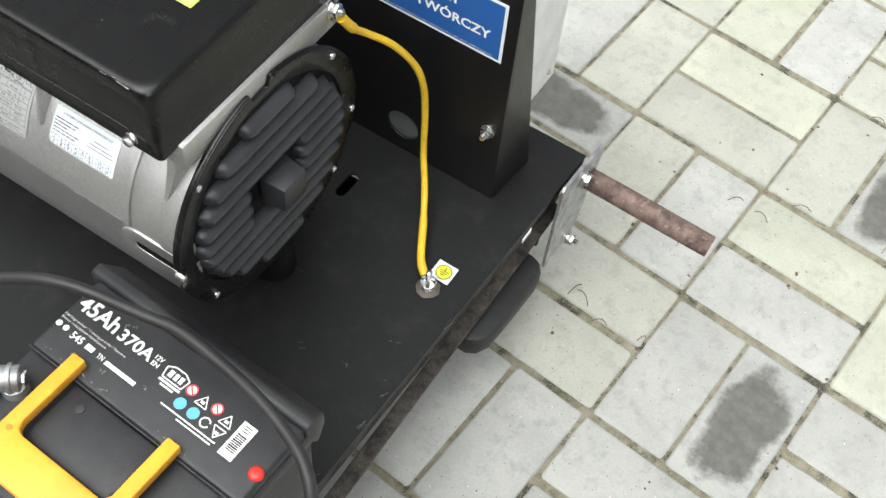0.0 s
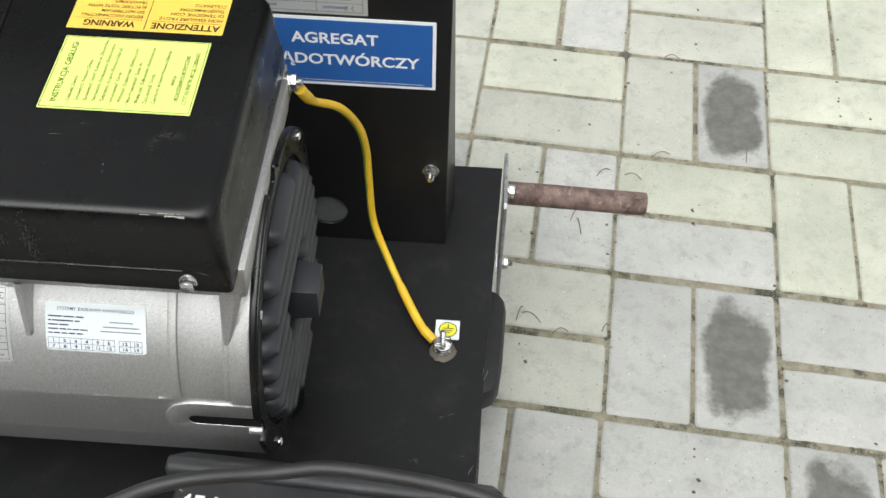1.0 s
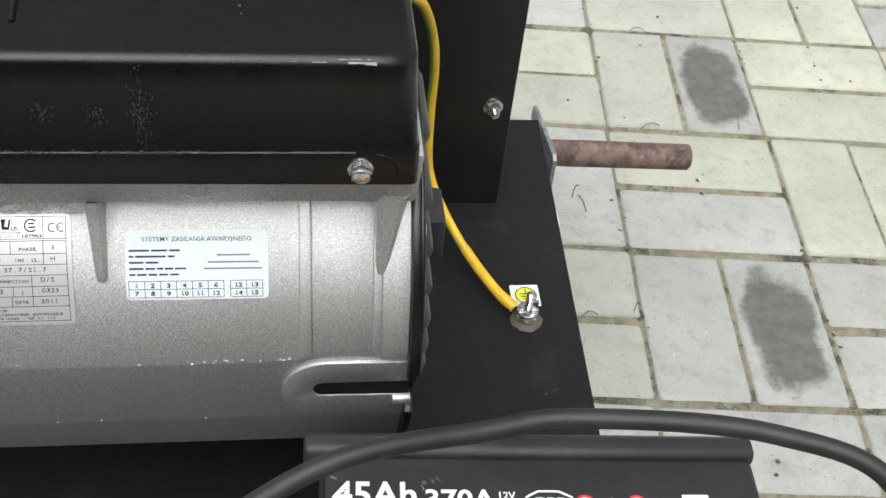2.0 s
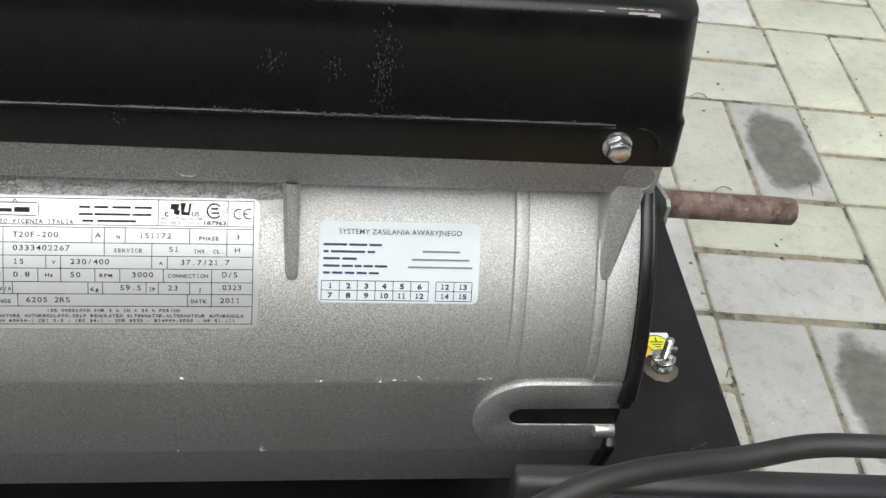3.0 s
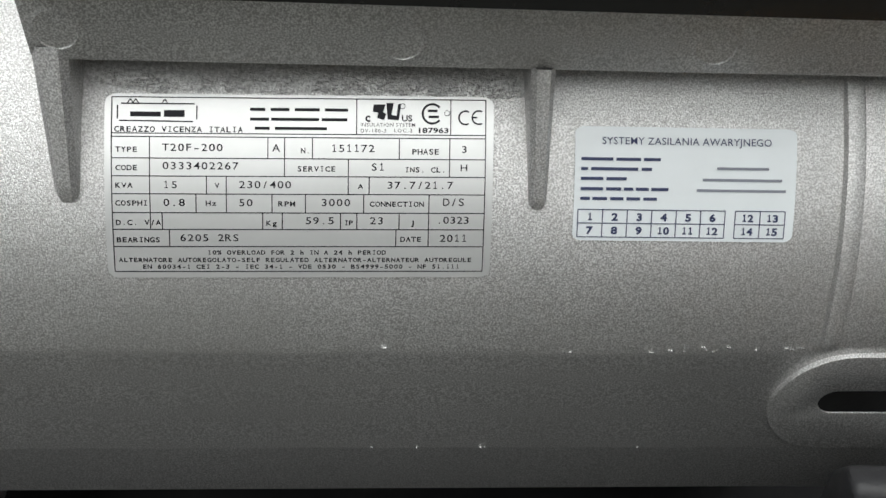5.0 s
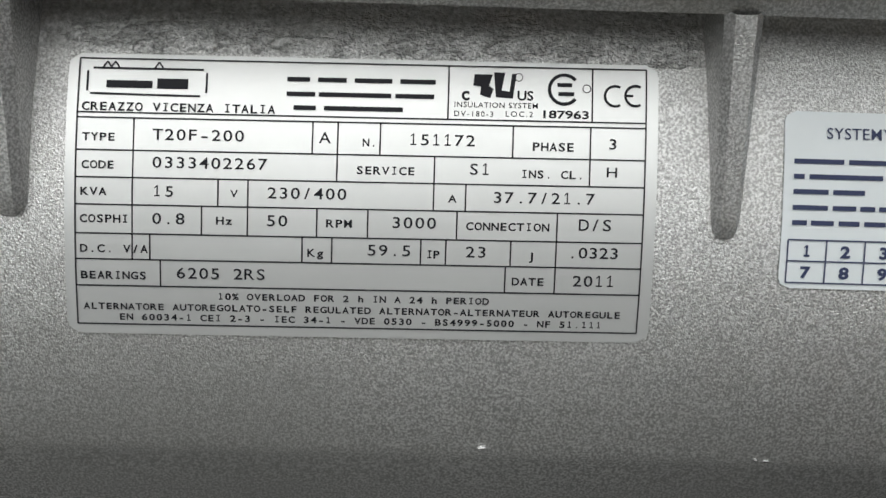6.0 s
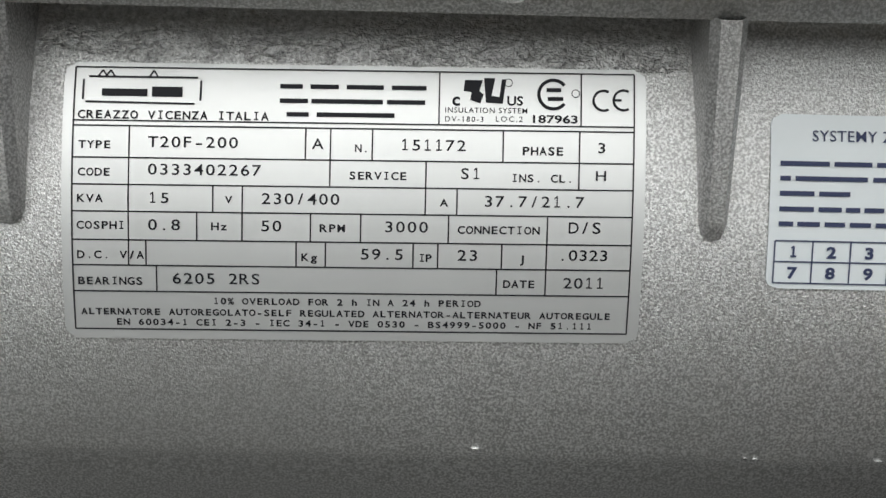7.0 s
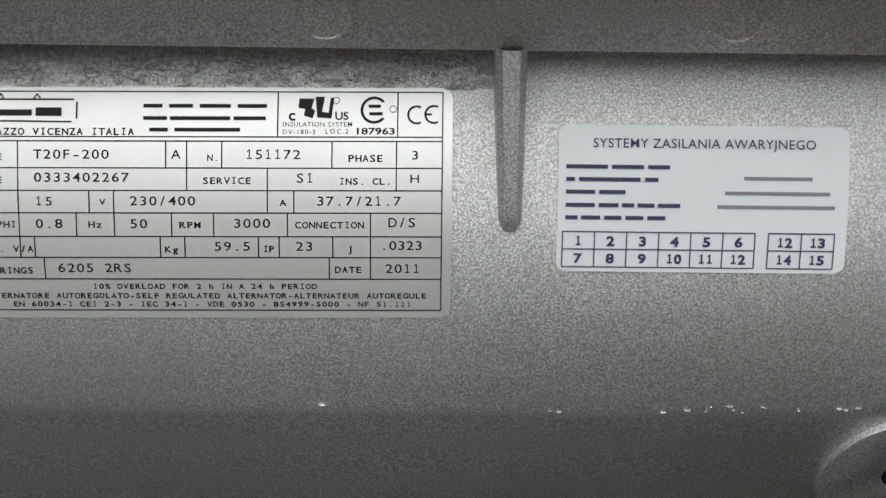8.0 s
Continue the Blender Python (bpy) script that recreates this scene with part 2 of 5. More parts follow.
WELD = material("scorched_weld", (0.11, 0.095, 0.075), 0.6, 0.2)
TWIG = material("dry_stalk", (0.13, 0.10, 0.065), 0.8)
RUB = material("pale_rub", (0.05, 0.049, 0.048), 0.6)
SCUFF = material("bare_metal_scuff", (0.30, 0.27, 0.245), 0.6, 0.2)

for ink in (INK, BLUE_INK, GREY_INK):
    ink.node_tree.nodes["Principled BSDF"].inputs["Specular IOR Level"].default_value = 0.1
RUB_PLATE = material("plate_scrape", (0.14, 0.135, 0.13), 0.6)
# hardly any gloss, so the painted shade stays black
SHADE_BLACK.node_tree.nodes["Principled BSDF"].inputs["Specular IOR Level"].default_value = 0.08


# ---------- helpers of this scene ----------


def thing(name, base, label, category, group="", kind=""):
    """An Empty at the base of a thing that parents its parts."""
    ob = new(name)
    ob.location = base
    ob.empty_display_size = 0.02
    return tagged(ob, label, category, group, kind)


def part(name, bm, material, parent=None, label="", smooth=None):
    """Links a bmesh, in world metres, as one mesh under its parent."""
    if isinstance(bm, bmesh.types.BMesh):
        bm.normal_update()
        me = bpy.data.meshes.new(name)
        bm.to_mesh(me)
        bm.free()
    else:
        me = bm
    if material and not me.materials:
        me.materials.append(material)
    if smooth is not None:
        me.polygons.foreach_set("use_smooth", [True] * len(me.polygons))
        if smooth < 179:
            me.set_sharp_from_angle(angle=radians(smooth))
    ob = new(name, me)
    if parent is not None:
        ob.parent = parent
        shift = parent.location if parent.parent is None else Vector((0, 0, 0))
        ob.matrix_parent_inverse = Matrix.Translation(-shift)
    if label:
        ob["label"] = label
    return ob


# ---------- mesh makers, all in metres ----------

def box_bm(x0, x1, y0, y1, z0, z1, bevel=0.0, segments=2):
    bm = bmesh.new()
    bmesh.ops.create_cube(bm, size=1)
    for v in bm.verts:
        v.co = Vector(((x0 + x1) / 2 + v.co.x * (x1 - x0), (y0 + y1) / 2 + v.co.y * (y1 - y0), (z0 + z1) / 2 + v.co.z * (z1 - z0)))
    if bevel:
        bmesh.ops.bevel(bm, geom=bm.edges[:], offset=bevel, segments=segments, profile=0.5, affect="EDGES")
    return bm


def rod_bm(a, b, r, r2=None, sides=20, bevel=0.0):
    """A round bar from a to b."""
    a, b = Vector(a), Vector(b)
    bm = bmesh.new()
    bmesh.ops.create_cone(bm, cap_ends=True, segments=sides, radius1=r, radius2=r if r2 is None else r2, depth=(b - a).length)
    if bevel:
        rims = [e for e in bm.edges if abs(e.verts[0].co.z - e.verts[1].co.z) < 1e-6]
        bmesh.ops.bevel(bm, geom=rims, offset=bevel, segments=2, profile=0.5, affect="EDGES")
    turn = (b - a).to_track_quat("Z", "Y").to_matrix().to_4x4()
    bmesh.ops.transform(bm, matrix=Matrix.Translation((a + b) / 2) @ turn, verts=bm.verts)
    return bm


def join_bm(*parts_):
    """Several bmeshes as one."""
    out = bmesh.new()
    for bm in parts_:
        me = bpy.data.meshes.new("t")
        bm.to_mesh(me)
        bm.free()
        out.from_mesh(me)
        bpy.data.meshes.remove(me)
    return out


def sheet_bm(outer, holes, thick, place, bevel=0.0):
    """A sheet cut from a 2D outline with holes; place(u, v, w) puts it in the world, w running from 0 to thick."""
    bm = bmesh.new()
    edges = []
    for loop in [outer] + list(holes):
        vs = [bm.verts.new((p[0], p[1], 0)) for p in loop]
        edges += [bm.edges.new((vs[i], vs[(i + 1) % len(vs)])) for i in range(len(vs))]
    bmesh.ops.triangle_fill(bm, use_beauty=True, edges=edges, normal=(0, 0, 1))
    bmesh.ops.dissolve_limit(bm, angle_limit=0.01, verts=bm.verts, edges=bm.edges)
    made = bmesh.ops.extrude_face_region(bm, geom=bm.faces[:])
    bmesh.ops.translate(bm, verts=[g for g in made["geom"] if isinstance(g, bmesh.types.BMVert)], vec=(0, 0, thick))
    if bevel:
        rims = [e for e in bm.edges if len(e.link_faces) == 2 and e.calc_face_angle(0) > 0.8]
        bmesh.ops.bevel(bm, geom=rims, offset=bevel, segments=2, profile=0.5, affect="EDGES")
    for v in bm.verts:
        v.co = Vector(place(*v.co))
    bmesh.ops.recalc_face_normals(bm, faces=bm.faces)
    return bm


def circle(u, v, r, n=24):
    return [(u + r * math.cos(2 * math.pi * i / n), v + r * math.sin(2 * math.pi * i / n)) for i in range(n)]


def stadium(u0, u1, v, r, n=8):
    """A long hole with round ends."""
    left = [(u0 + r * math.cos(a), v + r * math.sin(a)) for a in [math.pi / 2 + math.pi * i / n for i in range(n + 1)]]
    right = [(u1 + r * math.cos(a), v + r * math.sin(a)) for a in [-math.pi / 2 + math.pi * i / n for i in range(n + 1)]]
    return left + right


def round_rect(u0, u1, v0, v1, r, n=5):
    pts = []
    for cu, cv, a0 in ((u1 - r, v1 - r, 0), (u0 + r, v1 - r, 90), (u0 + r, v0 + r, 180), (u1 - r, v0 + r, 270)):
        pts += [(cu + r * math.cos(radians(a0 + 90 * i / n)), cv + r * math.sin(radians(a0 + 90 * i / n))) for i in range(n + 1)]
    return pts


def lathe_bm(profile, axis_point, axis, sides=48, closed=False):
    """Turns a profile of (distance along the axis, radius) round an axis."""
    turn = Vector(axis).to_track_quat("Z", "Y").to_matrix()
    bm = bmesh.new()
    rings = []
    for h, r in profile:
        rings.append([bm.verts.new(Vector(axis_point) + turn @ Vector((r * math.cos(2 * math.pi * i / sides), r * math.sin(2 * math.pi * i / sides), h))) for i in range(sides)])
    for a, b in zip(rings[:-1], rings[1:]):
        for i in range(sides):
            bm.faces.new((a[i], a[(i + 1) % sides], b[(i + 1) % sides], b[i]))
    bm.faces.new(rings[0][::-1])
    bm.faces.new(rings[-1])
    bmesh.ops.recalc_face_normals(bm, faces=bm.faces)
    return bm


def smooth_line(points, steps=8):
    """A Catmull-Rom line through points."""
    p = [Vector(q) for q in points]
    p = [2 * p[0] - p[1]] + p + [2 * p[-1] - p[-2]]
    out = []
    for a, b, c, d in zip(p[:-3], p[1:-2], p[2:-1], p[3:]):
        for i in range(steps):
            s = i / steps
            out.append(0.5 * ((2 * b) + (c - a) * s + (2 * a - 5 * b + 4 * c - d) * s * s + (3 * b - a - 3 * c + d) * s ** 3))
    return out + [p[-2]]


def tube_bm(points, r, sides=14, wobble=0.0):
    """A round cable along a line; r is a number or a function of how far along (0 to 1)."""
    bm = bmesh.new()
    rings, up = [], Vector((0.1, 0.2, 1))
    for i, q in enumerate(points):
        d = (points[min(i + 1, len(points) - 1)] - points[max(i - 1, 0)]).normalized()
        s = d.cross(up).normalized()
        up = s.cross(d).normalized()
        k = r(i / (len(points) - 1)) if callable(r) else r
        k *= 1 + wobble * noise.noise(q * 60)
        rings.append([bm.verts.new(q + k * (math.cos(a) * s + math.sin(a) * up)) for a in [2 * math.pi * j / sides for j in range(sides)]])
    for a, b in zip(rings[:-1], rings[1:]):
        for i in range(sides):
            bm.faces.new((a[i], a[(i + 1) % sides], b[(i + 1) % sides], b[i]))
    bm.faces.new(rings[0][::-1])
    bm.faces.new(rings[-1])
    bmesh.ops.recalc_face_normals(bm, faces=bm.faces)
    return bm


def hex_bolt_bm(place, out, size=0.013, height=0.006, washer=0.0, stud=0.0, cross=False):
    """A hexagon head on a washer, pointing along out."""
    place, out = Vector(place), Vector(out).normalized()
    bms = []
    w = 0.0
    if washer:
        w = 0.0016
        bms.append(rod_bm(place - out * 0.002, place + out * w, washer / 2, sides=28, bevel=0.0004))
    head = rod_bm(place + out * w * 0.9, place + out * (w + height), size / 2 * 1.1, sides=6, bevel=0.0007)
    bms.append(head)
    if stud:
        pts = []
        n = int(stud / 0.0008)
        for i in range(n):
            pts += [(i * 0.0008, 0.0034), (i * 0.0008 + 0.0004, 0.0029)]
        bms.append(lathe_bm([(-0.001, 0.003)] + pts + [(n * 0.0008, 0.0024)], place + out * (w + height), out, sides=14))
    if cross:
        turn = out.to_track_quat("Z", "Y").to_matrix().to_4x4()
        dome = lathe_bm([(0, 0.0042), (0.0006, 0.0040), (0.001, 0.0030), (0.0011, 0.0012)], place + out * (w + height), out, sides=20)
        bms.append(dome)
    return join_bm(*bms)


# ---------- writing ----------

def glyphs(text, bold=False, aspect=0.0):
    """The filled shape of a line of text as (vertices, faces), scaled to a box 1 wide and 1 high (height of a capital).

    aspect: the line's width over the height of a capital, reached by spacing the letters first."""
    cu = bpy.data.curves.new("t", "FONT")
    cu.body, cu.size, cu.fill_mode = text, 1.0, "FRONT"
    cu.resolution_u = 3
    cu.offset = 0.024 if bold else 0.003
    ob = bpy.data.objects.new("t", cu)
    scene.collection.objects.link(ob)

    def shape():
        me = bpy.data.meshes.new_from_object(ob.evaluated_get(bpy.context.evaluated_depsgraph_get()))
        out = [(v.co.x, v.co.y) for v in me.vertices], [tuple(p.vertices) for p in me.polygons]
        bpy.data.meshes.remove(me)
        return out

    vs, fs = shape()
    if vs and len(text) > 1:
        wide = (max(v[0] for v in vs) - min(v[0] for v in vs)) / 0.73
        if aspect > wide * 1.04:
            cu.space_character = min(1.3, aspect / wide)
            vs, fs = shape()
    bpy.data.objects.remove(ob)
    bpy.data.curves.remove(cu)
    if not vs:
        return [], []
    x0, x1 = min(v[0] for v in vs), max(v[0] for v in vs)
    return [((v[0] - x0) / (x1 - x0), v[1] / 0.73) for v in vs], fs


@lru_cache(None)
def letter(ch, weight):
    """One character as (vertices, faces, width over height), drawn 1 wide and 1 high."""
    cu = bpy.data.curves.new("t", "FONT")
    cu.body, cu.size, cu.fill_mode = ch, 1.0, "FRONT"
    cu.resolution_u = 3
    cu.offset = max(0.0, (weight - 0.10) * 0.5)
    ob = bpy.data.objects.new("t", cu)
    scene.collection.objects.link(ob)
    me = bpy.data.meshes.new_from_object(ob.evaluated_get(bpy.context.evaluated_depsgraph_get()))
    vs, fs = [(v.co.x, v.co.y) for v in me.vertices], [tuple(p.vertices) for p in me.polygons]
    bpy.data.meshes.remove(me)
    bpy.data.objects.remove(ob)
    bpy.data.curves.remove(cu)
    x0, x1 = min(v[0] for v in vs), max(v[0] for v in vs)
    return [((v[0] - x0) / (x1 - x0), v[1] / 0.73) for v in vs], fs, (x1 - x0) / 0.73


class Print:
    """Collects flat print on a label: place(u, v) gives the world point, u to the right and v down, in the label's own units."""

    def __init__(self, place):
        self.place, self.bm = place, bmesh.new()

    def poly(self, pts):
        vs = [self.bm.verts.new(self.place(*p)) for p in pts]
        self.bm.faces.new(vs[::-1])

    def line(self, u0, v0, u1, v1, w=2.5, steps=1):
        du, dv = u1 - u0, v1 - v0
        n = math.hypot(du, dv)
        a, b = -dv / n * w / 2, du / n * w / 2
        steps = max(1, steps)
        for i in range(steps):
            s, e = i / steps, (i + 1) / steps
            self.poly([(u0 + du * s + a, v0 + dv * s + b), (u0 + du * e + a, v0 + dv * e + b), (u0 + du * e - a, v0 + dv * e - b), (u0 + du * s - a, v0 + dv * s - b)][::-1])

    def bar(self, u0, u1, v, h):
        self.line(u0, v, u1, v, h)

    def words(self, text, u0, u1, v, h, bold=False, turn=0):
        """Text from u0 to u1 whose capitals are h high round the middle line v. turn: 90 or 180 degrees, round u0, v."""
        vs, fs = glyphs(text, bold, 0.0 if bold else abs(u1 - u0) / h)
        made = []
        for x, y in vs:
            du, dv = x * (u1 - u0), -(y - 0.5) * h
            if turn == 90:
                du, dv = dv, -du
            elif turn == 180:
                du, dv = -du, -dv
            made.append(self.bm.verts.new(self.place(u0 + du, v + dv)))
        for f in fs:
            self.bm.faces.new([made[i] for i in f])

    def typed(self, text, u0, u1, v, h, weight=0.12, turn=0.88):
        """Typewriter text: every character in a cell of its own, 1 and I drawn with their serifs."""
        n = len(text)
        pitch = (u1 - u0) / (n - 1 + 0.8)
        for i, ch in enumerate(text):
            if ch == " ":
                continue
            c = u0 + pitch * (i + 0.4)
            w = pitch * turn
            k = weight * h
            if ch in "1I":
                f = min(w, h * 0.62)
                self.poly([(c - k / 2, v + h / 2), (c + k / 2, v + h / 2), (c + k / 2, v - h / 2), (c - k / 2, v - h / 2)])
                self.poly([(c - f * 0.42, v + h / 2), (c - k / 2, v + h / 2), (c - k / 2, v + h / 2 - k), (c - f * 0.42, v + h / 2 - k)])
                self.poly([(c + k / 2, v + h / 2), (c + f * 0.42, v + h / 2), (c + f * 0.42, v + h / 2 - k), (c + k / 2, v + h / 2 - k)])
                if ch == "1":
                    self.poly([(c - f * 0.40, v - h * 0.20), (c - k / 2, v - h * 0.36), (c - k / 2, v - h * 0.5), (c - f * 0.40, v - h * 0.33)])
                else:
                    self.poly([(c - f * 0.42, v - h / 2 + k), (c - k / 2, v - h / 2 + k), (c - k / 2, v - h / 2), (c - f * 0.42, v - h / 2)])
                    self.poly([(c + k / 2, v - h / 2 + k), (c + f * 0.42, v - h / 2 + k), (c + f * 0.42, v - h / 2), (c + k / 2, v - h / 2)])
                continue
            vs, fs, wide = letter(ch, weight)
            w = min(w, {".": 0.2, "-": 0.55, ",": 0.25}.get(ch, wide * 1.25) * h)
            made = [self.bm.verts.new(self.place(c + (x - 0.5) * w, v - (y - 0.5) * h)) for x, y in vs]
            for f in fs:
                self.bm.faces.new([made[q] for q in f])

    def arc(self, u, v, r, a0, a1, w, n=14):
        for i in range(n):
            a, b = radians(a0 + (a1 - a0) * i / n), radians(a0 + (a1 - a0) * (i + 1) / n)
            p, q = r - w / 2, r + w / 2
            self.poly([(u + q * math.cos(a), v + q * math.sin(a)), (u + q * math.cos(b), v + q * math.sin(b)), (u + p * math.cos(b), v + p * math.sin(b)), (u + p * math.cos(a), v + p * math.sin(a))])

    def disc(self, u, v, r, n=20):
        self.poly([(u + r * math.cos(2 * math.pi * i / n), v + r * math.sin(2 * math.pi * i / n)) for i in range(n)])


# ---------- ground ----------

# unseen ground beyond the paving, made dark to keep reflections low
def ground_sheet():
    bm = bmesh.new()
    bmesh.ops.create_grid(bm, x_segments=8, y_segments=8, size=400)
    bmesh.ops.translate(bm, verts=bm.verts, vec=(0, 0, -0.009))
    return tagged(part("ground", bm, DARK_GROUND), "unseen ground round the paving, made dark for the reflections", "ground", kind="structure")


ground = ground_sheet()
# an unseen dark wall, added behind the camera to darken upright faces
tagged(part("unseen_screen_south", box_bm(-6, 6, -3.45, -3.2, -0.009, 2.5), DARK_SCREEN), "unseen plain dark wall added behind the camera to cut low light", "wall", kind="structure")


# ---------- generator skid: base plate with its rails ----------

PLATE_Z = 0.24
skid = thing("generator_skid", (-0.45, -0.2, 0.0), "black-painted steel generator skid standing on the paving", "skid frame")
plate_outline = [(-1.1, -0.62), (0.034, -0.62), (0.042, -0.30), (0.055, 0.113), (-1.1, 0.113)]
plate = part("base_plate", sheet_bm(plate_outline, [[(-0.137 + b, a) for a, b in stadium(-0.0855, -0.0635, 0.0, 0.006)]], 0.004, lambda u, v, w: (u, v, PLATE_Z - 0.004 + w), 0.0008), PLATE_PAINT, skid, "scuffed black base plate")
part("edge_fold", sheet_bm([(-0.62, 0.224), (0.113, 0.224), (0.113, 0.2365), (-0.62, 0.2365)], [], 0.003, lambda u, v, w: (0.0505 + 0.032 * u - 0.0006 + w - 0.003, u, v)), PLATE_PAINT, skid)
rail_side = [(-0.62, 0.150), (0.108, 0.150), (0.108, 0.235), (-0.62, 0.235)]
part("side_rail", sheet_bm(rail_side, [round_rect(-0.05, 0.06, 0.205, 0.226, 0.008)], 0.004, lambda u, v, w: (0.030 + 0.03 * u + w, u, v), 0.0005), RAIL, skid, "dusty brownish-black side rail")
part("rail_lip", box_bm(0.030, 0.047, -0.60, 0.10, 0.146, 0.1505, 0.001), RAIL, skid)
part("far_rail", box_bm(-1.08, 0.03, 0.09, 0.096, 0.06, 0.2355, 0.001), PLATE_PAINT, skid)
part("near_rail", box_bm(-1.08, 0.01, -0.60, -0.594, 0.06, 0.2355, 0.001), PLATE_PAINT, skid)
part("end_rail", box_bm(-1.08, -1.074, -0.593, 0.089, 0.06, 0.2355, 0.001), PLATE_PAINT, skid)
for y in (-0.57, 0.06):
    for x in (-0.02, -1.0):
        part("foot", rod_bm((x, y, 0.0), (x, y, 0.152 if x > -0.5 else 0.235), 0.022, sides=20, bevel=0.003), RUBBER, skid)
# unseen block added under the plate so its long hole looks shaded black
part("hole_shade_block", box_bm(-0.25, -0.02, -0.14, -0.02, 0.10, 0.17, 0.001), SHADE_BLACK, skid)
part("white_chip", box_bm(0.0527, 0.0537, -0.02, -0.002, 0.226, 0.233, 0.0002), SIGN_WHITE, skid)


def bumper():
    """The black rounded fork lug under the rail."""
    outline = [(0.025, -0.105), (0.046, -0.105), (0.058, -0.098), (0.064, -0.086), (0.067, -0.055), (0.069, 0.01), (0.067, 0.024), (0.060, 0.034), (0.048, 0.038), (0.025, 0.038)]
    return sheet_bm(outline, [], 0.036, lambda u, v, w: (u, v, 0.092 + w), 0.009)


part("lug", bumper(), RUBBER, skid, "black rounded lug under the rail", smooth=40)

# galvanised angle bracket with its two bolts, on the end of the plate
bracket = thing("pipe_bracket", (0.06, 0.1, 0.1), "weathered galvanised steel bracket bolted to the skid end", "bracket")
br_outline = [(0.046, 0.098), (0.108, 0.092), (0.122, 0.118), (0.151, 0.218), (0.148, 0.229), (0.056, 0.247), (0.05, 0.244)]
part("bracket_plate", sheet_bm(br_outline, [circle(0.13, 0.2, 0.004, 12)], 0.004, lambda u, v, w: (0.0575 + w, u, v), 0.0006), GALV, bracket)
part("bolt", hex_bolt_bm((0.0615, 0.104, 0.214), (1, 0, -0.05), 0.014, 0.007, 0.019), ZINC, bracket, smooth=35)
part("bolt", hex_bolt_bm((0.0615, 0.104, 0.092), (1, 0, 0), 0.013, 0.007, 0.017, 0.006), ZINC, bracket, smooth=35)


def pipe_bm(a, b, r, inner):
    """A short open pipe with a rough cut end."""
    L = (Vector(b) - Vector(a)).length
    bm = lathe_bm([(0, inner), (0, r), (L * 0.25, r * 1.01), (L * 0.6, r), (L - 0.001, r * 1.01), (L, r * 0.96), (L, inner), (L - 0.03, inner * 0.98)], a, Vector(b) - Vector(a), 32)
    for v in bm.verts:
        v.co += Vector((0, 1, 1)) * noise.noise(v.co * 90) * 0.0004
    return bm


pipe = tagged(part("steel_pipe", pipe_bm((0.0617, 0.1240, 0.1905), (0.2185, 0.1290, 0.1795), 0.0130, 0.0108), PIPE, smooth=40),
              "short rusty steel pipe sticking out of the bracket", "pipe")

# earth terminal on the plate
earth = thing("earth_terminal", (0.006, -0.132, PLATE_Z), "zinc earth stud with nut on a scorched weld spot", "terminal")
weld = lathe_bm([(0, 0.0125), (0.0005, 0.0120), (0.0010, 0.0100), (0.0022, 0.008), (0.0026, 0.004)], (0.006, -0.132, PLATE_Z), (0, 0, 1), 30)
for v in weld.verts:
    v.co += Vector((noise.noise(v.co * 200), noise.noise(v.co * 200 + Vector((5, 0, 0))), 0)) * 0.0016
part("weld_spot", weld, WELD, earth, "brownish scorched weld ring", smooth=60)
part("stud", lathe_bm([(0, 0.003)] + [(0.012 + 0.0005 * i, 0.0031 if i % 2 else 0.0026) for i in range(34)] + [(0.0295, 0.0018)], (0.006, -0.132, PLATE_Z + 0.001), (0, 0, 1), 14), ZINC, earth, smooth=50)
part("nut", hex_bolt_bm((0.006, -0.132, PLATE_Z + 0.0025), (0, 0, 1), 0.011, 0.006, 0.016), ZINC, earth, smooth=35)
part("wing", box_bm(0.0045, 0.0135, -0.1335, -0.1305, PLATE_Z + 0.009, PLATE_Z + 0.022, 0.0012), ZINC, earth, smooth=40)
part("wing", box_bm(-0.0015, 0.0065, -0.1345, -0.1315, PLATE_Z + 0.008, PLATE_Z + 0.014, 0.0012), ZINC, earth, smooth=40)

mark = thing("earth_sticker", (0.009, -0.107, PLATE_Z), "small white sticker with a yellow earth symbol on the plate", "sticker")
part("sticker_sheet", sheet_bm(round_rect(-0.0025, 0.0205, -0.1185, -0.096, 0.0008), [], 0.0003, lambda u, v, w: (u, v, PLATE_Z + 0.0002 + w)), WHITE, mark)
ring = Print(lambda u, v: (0.0095 + u, -0.1075 - v, PLATE_Z + 0.0008))
ring.disc(0, 0, 0.0082)
part("yellow_disc", ring.bm, paper("earth_yellow", (0.78, 0.74, 0.05)), mark)
ring = Print(lambda u, v: (0.0095 + u, -0.1075 - v, PLATE_Z + 0.0010))
ring.arc(0, 0, 0.0084, 0, 360, 0.0008, 24)
for k, half in ((-0.0015, 0.0052), (0.001, 0.0038), (0.0034, 0.0022)):
    ring.line(-half, k, half, k, 0.0009)
ring.line(0, -0.0062, 0, -0.0015, 0.0009)
part("earth_symbol", ring.bm, INK, mark)


# ---------- control panel sheet behind the alternator ----------

panel = thing("control_panel", (-0.2, 0.03, PLATE_Z), "upright glossy black sheet-steel control panel standing on the base plate", "control panel")
part("front_sheet", sheet_bm([(-0.46, PLATE_Z + 0.0003), (0.0, PLATE_Z + 0.0003), (0.001, 0.80), (-0.46, 0.80)], [circle(-0.117, 0.281, 0.0195, 32)], 0.003, lambda u, v, w: (u, w, v), 0.0006), PANEL_PAINT, panel)
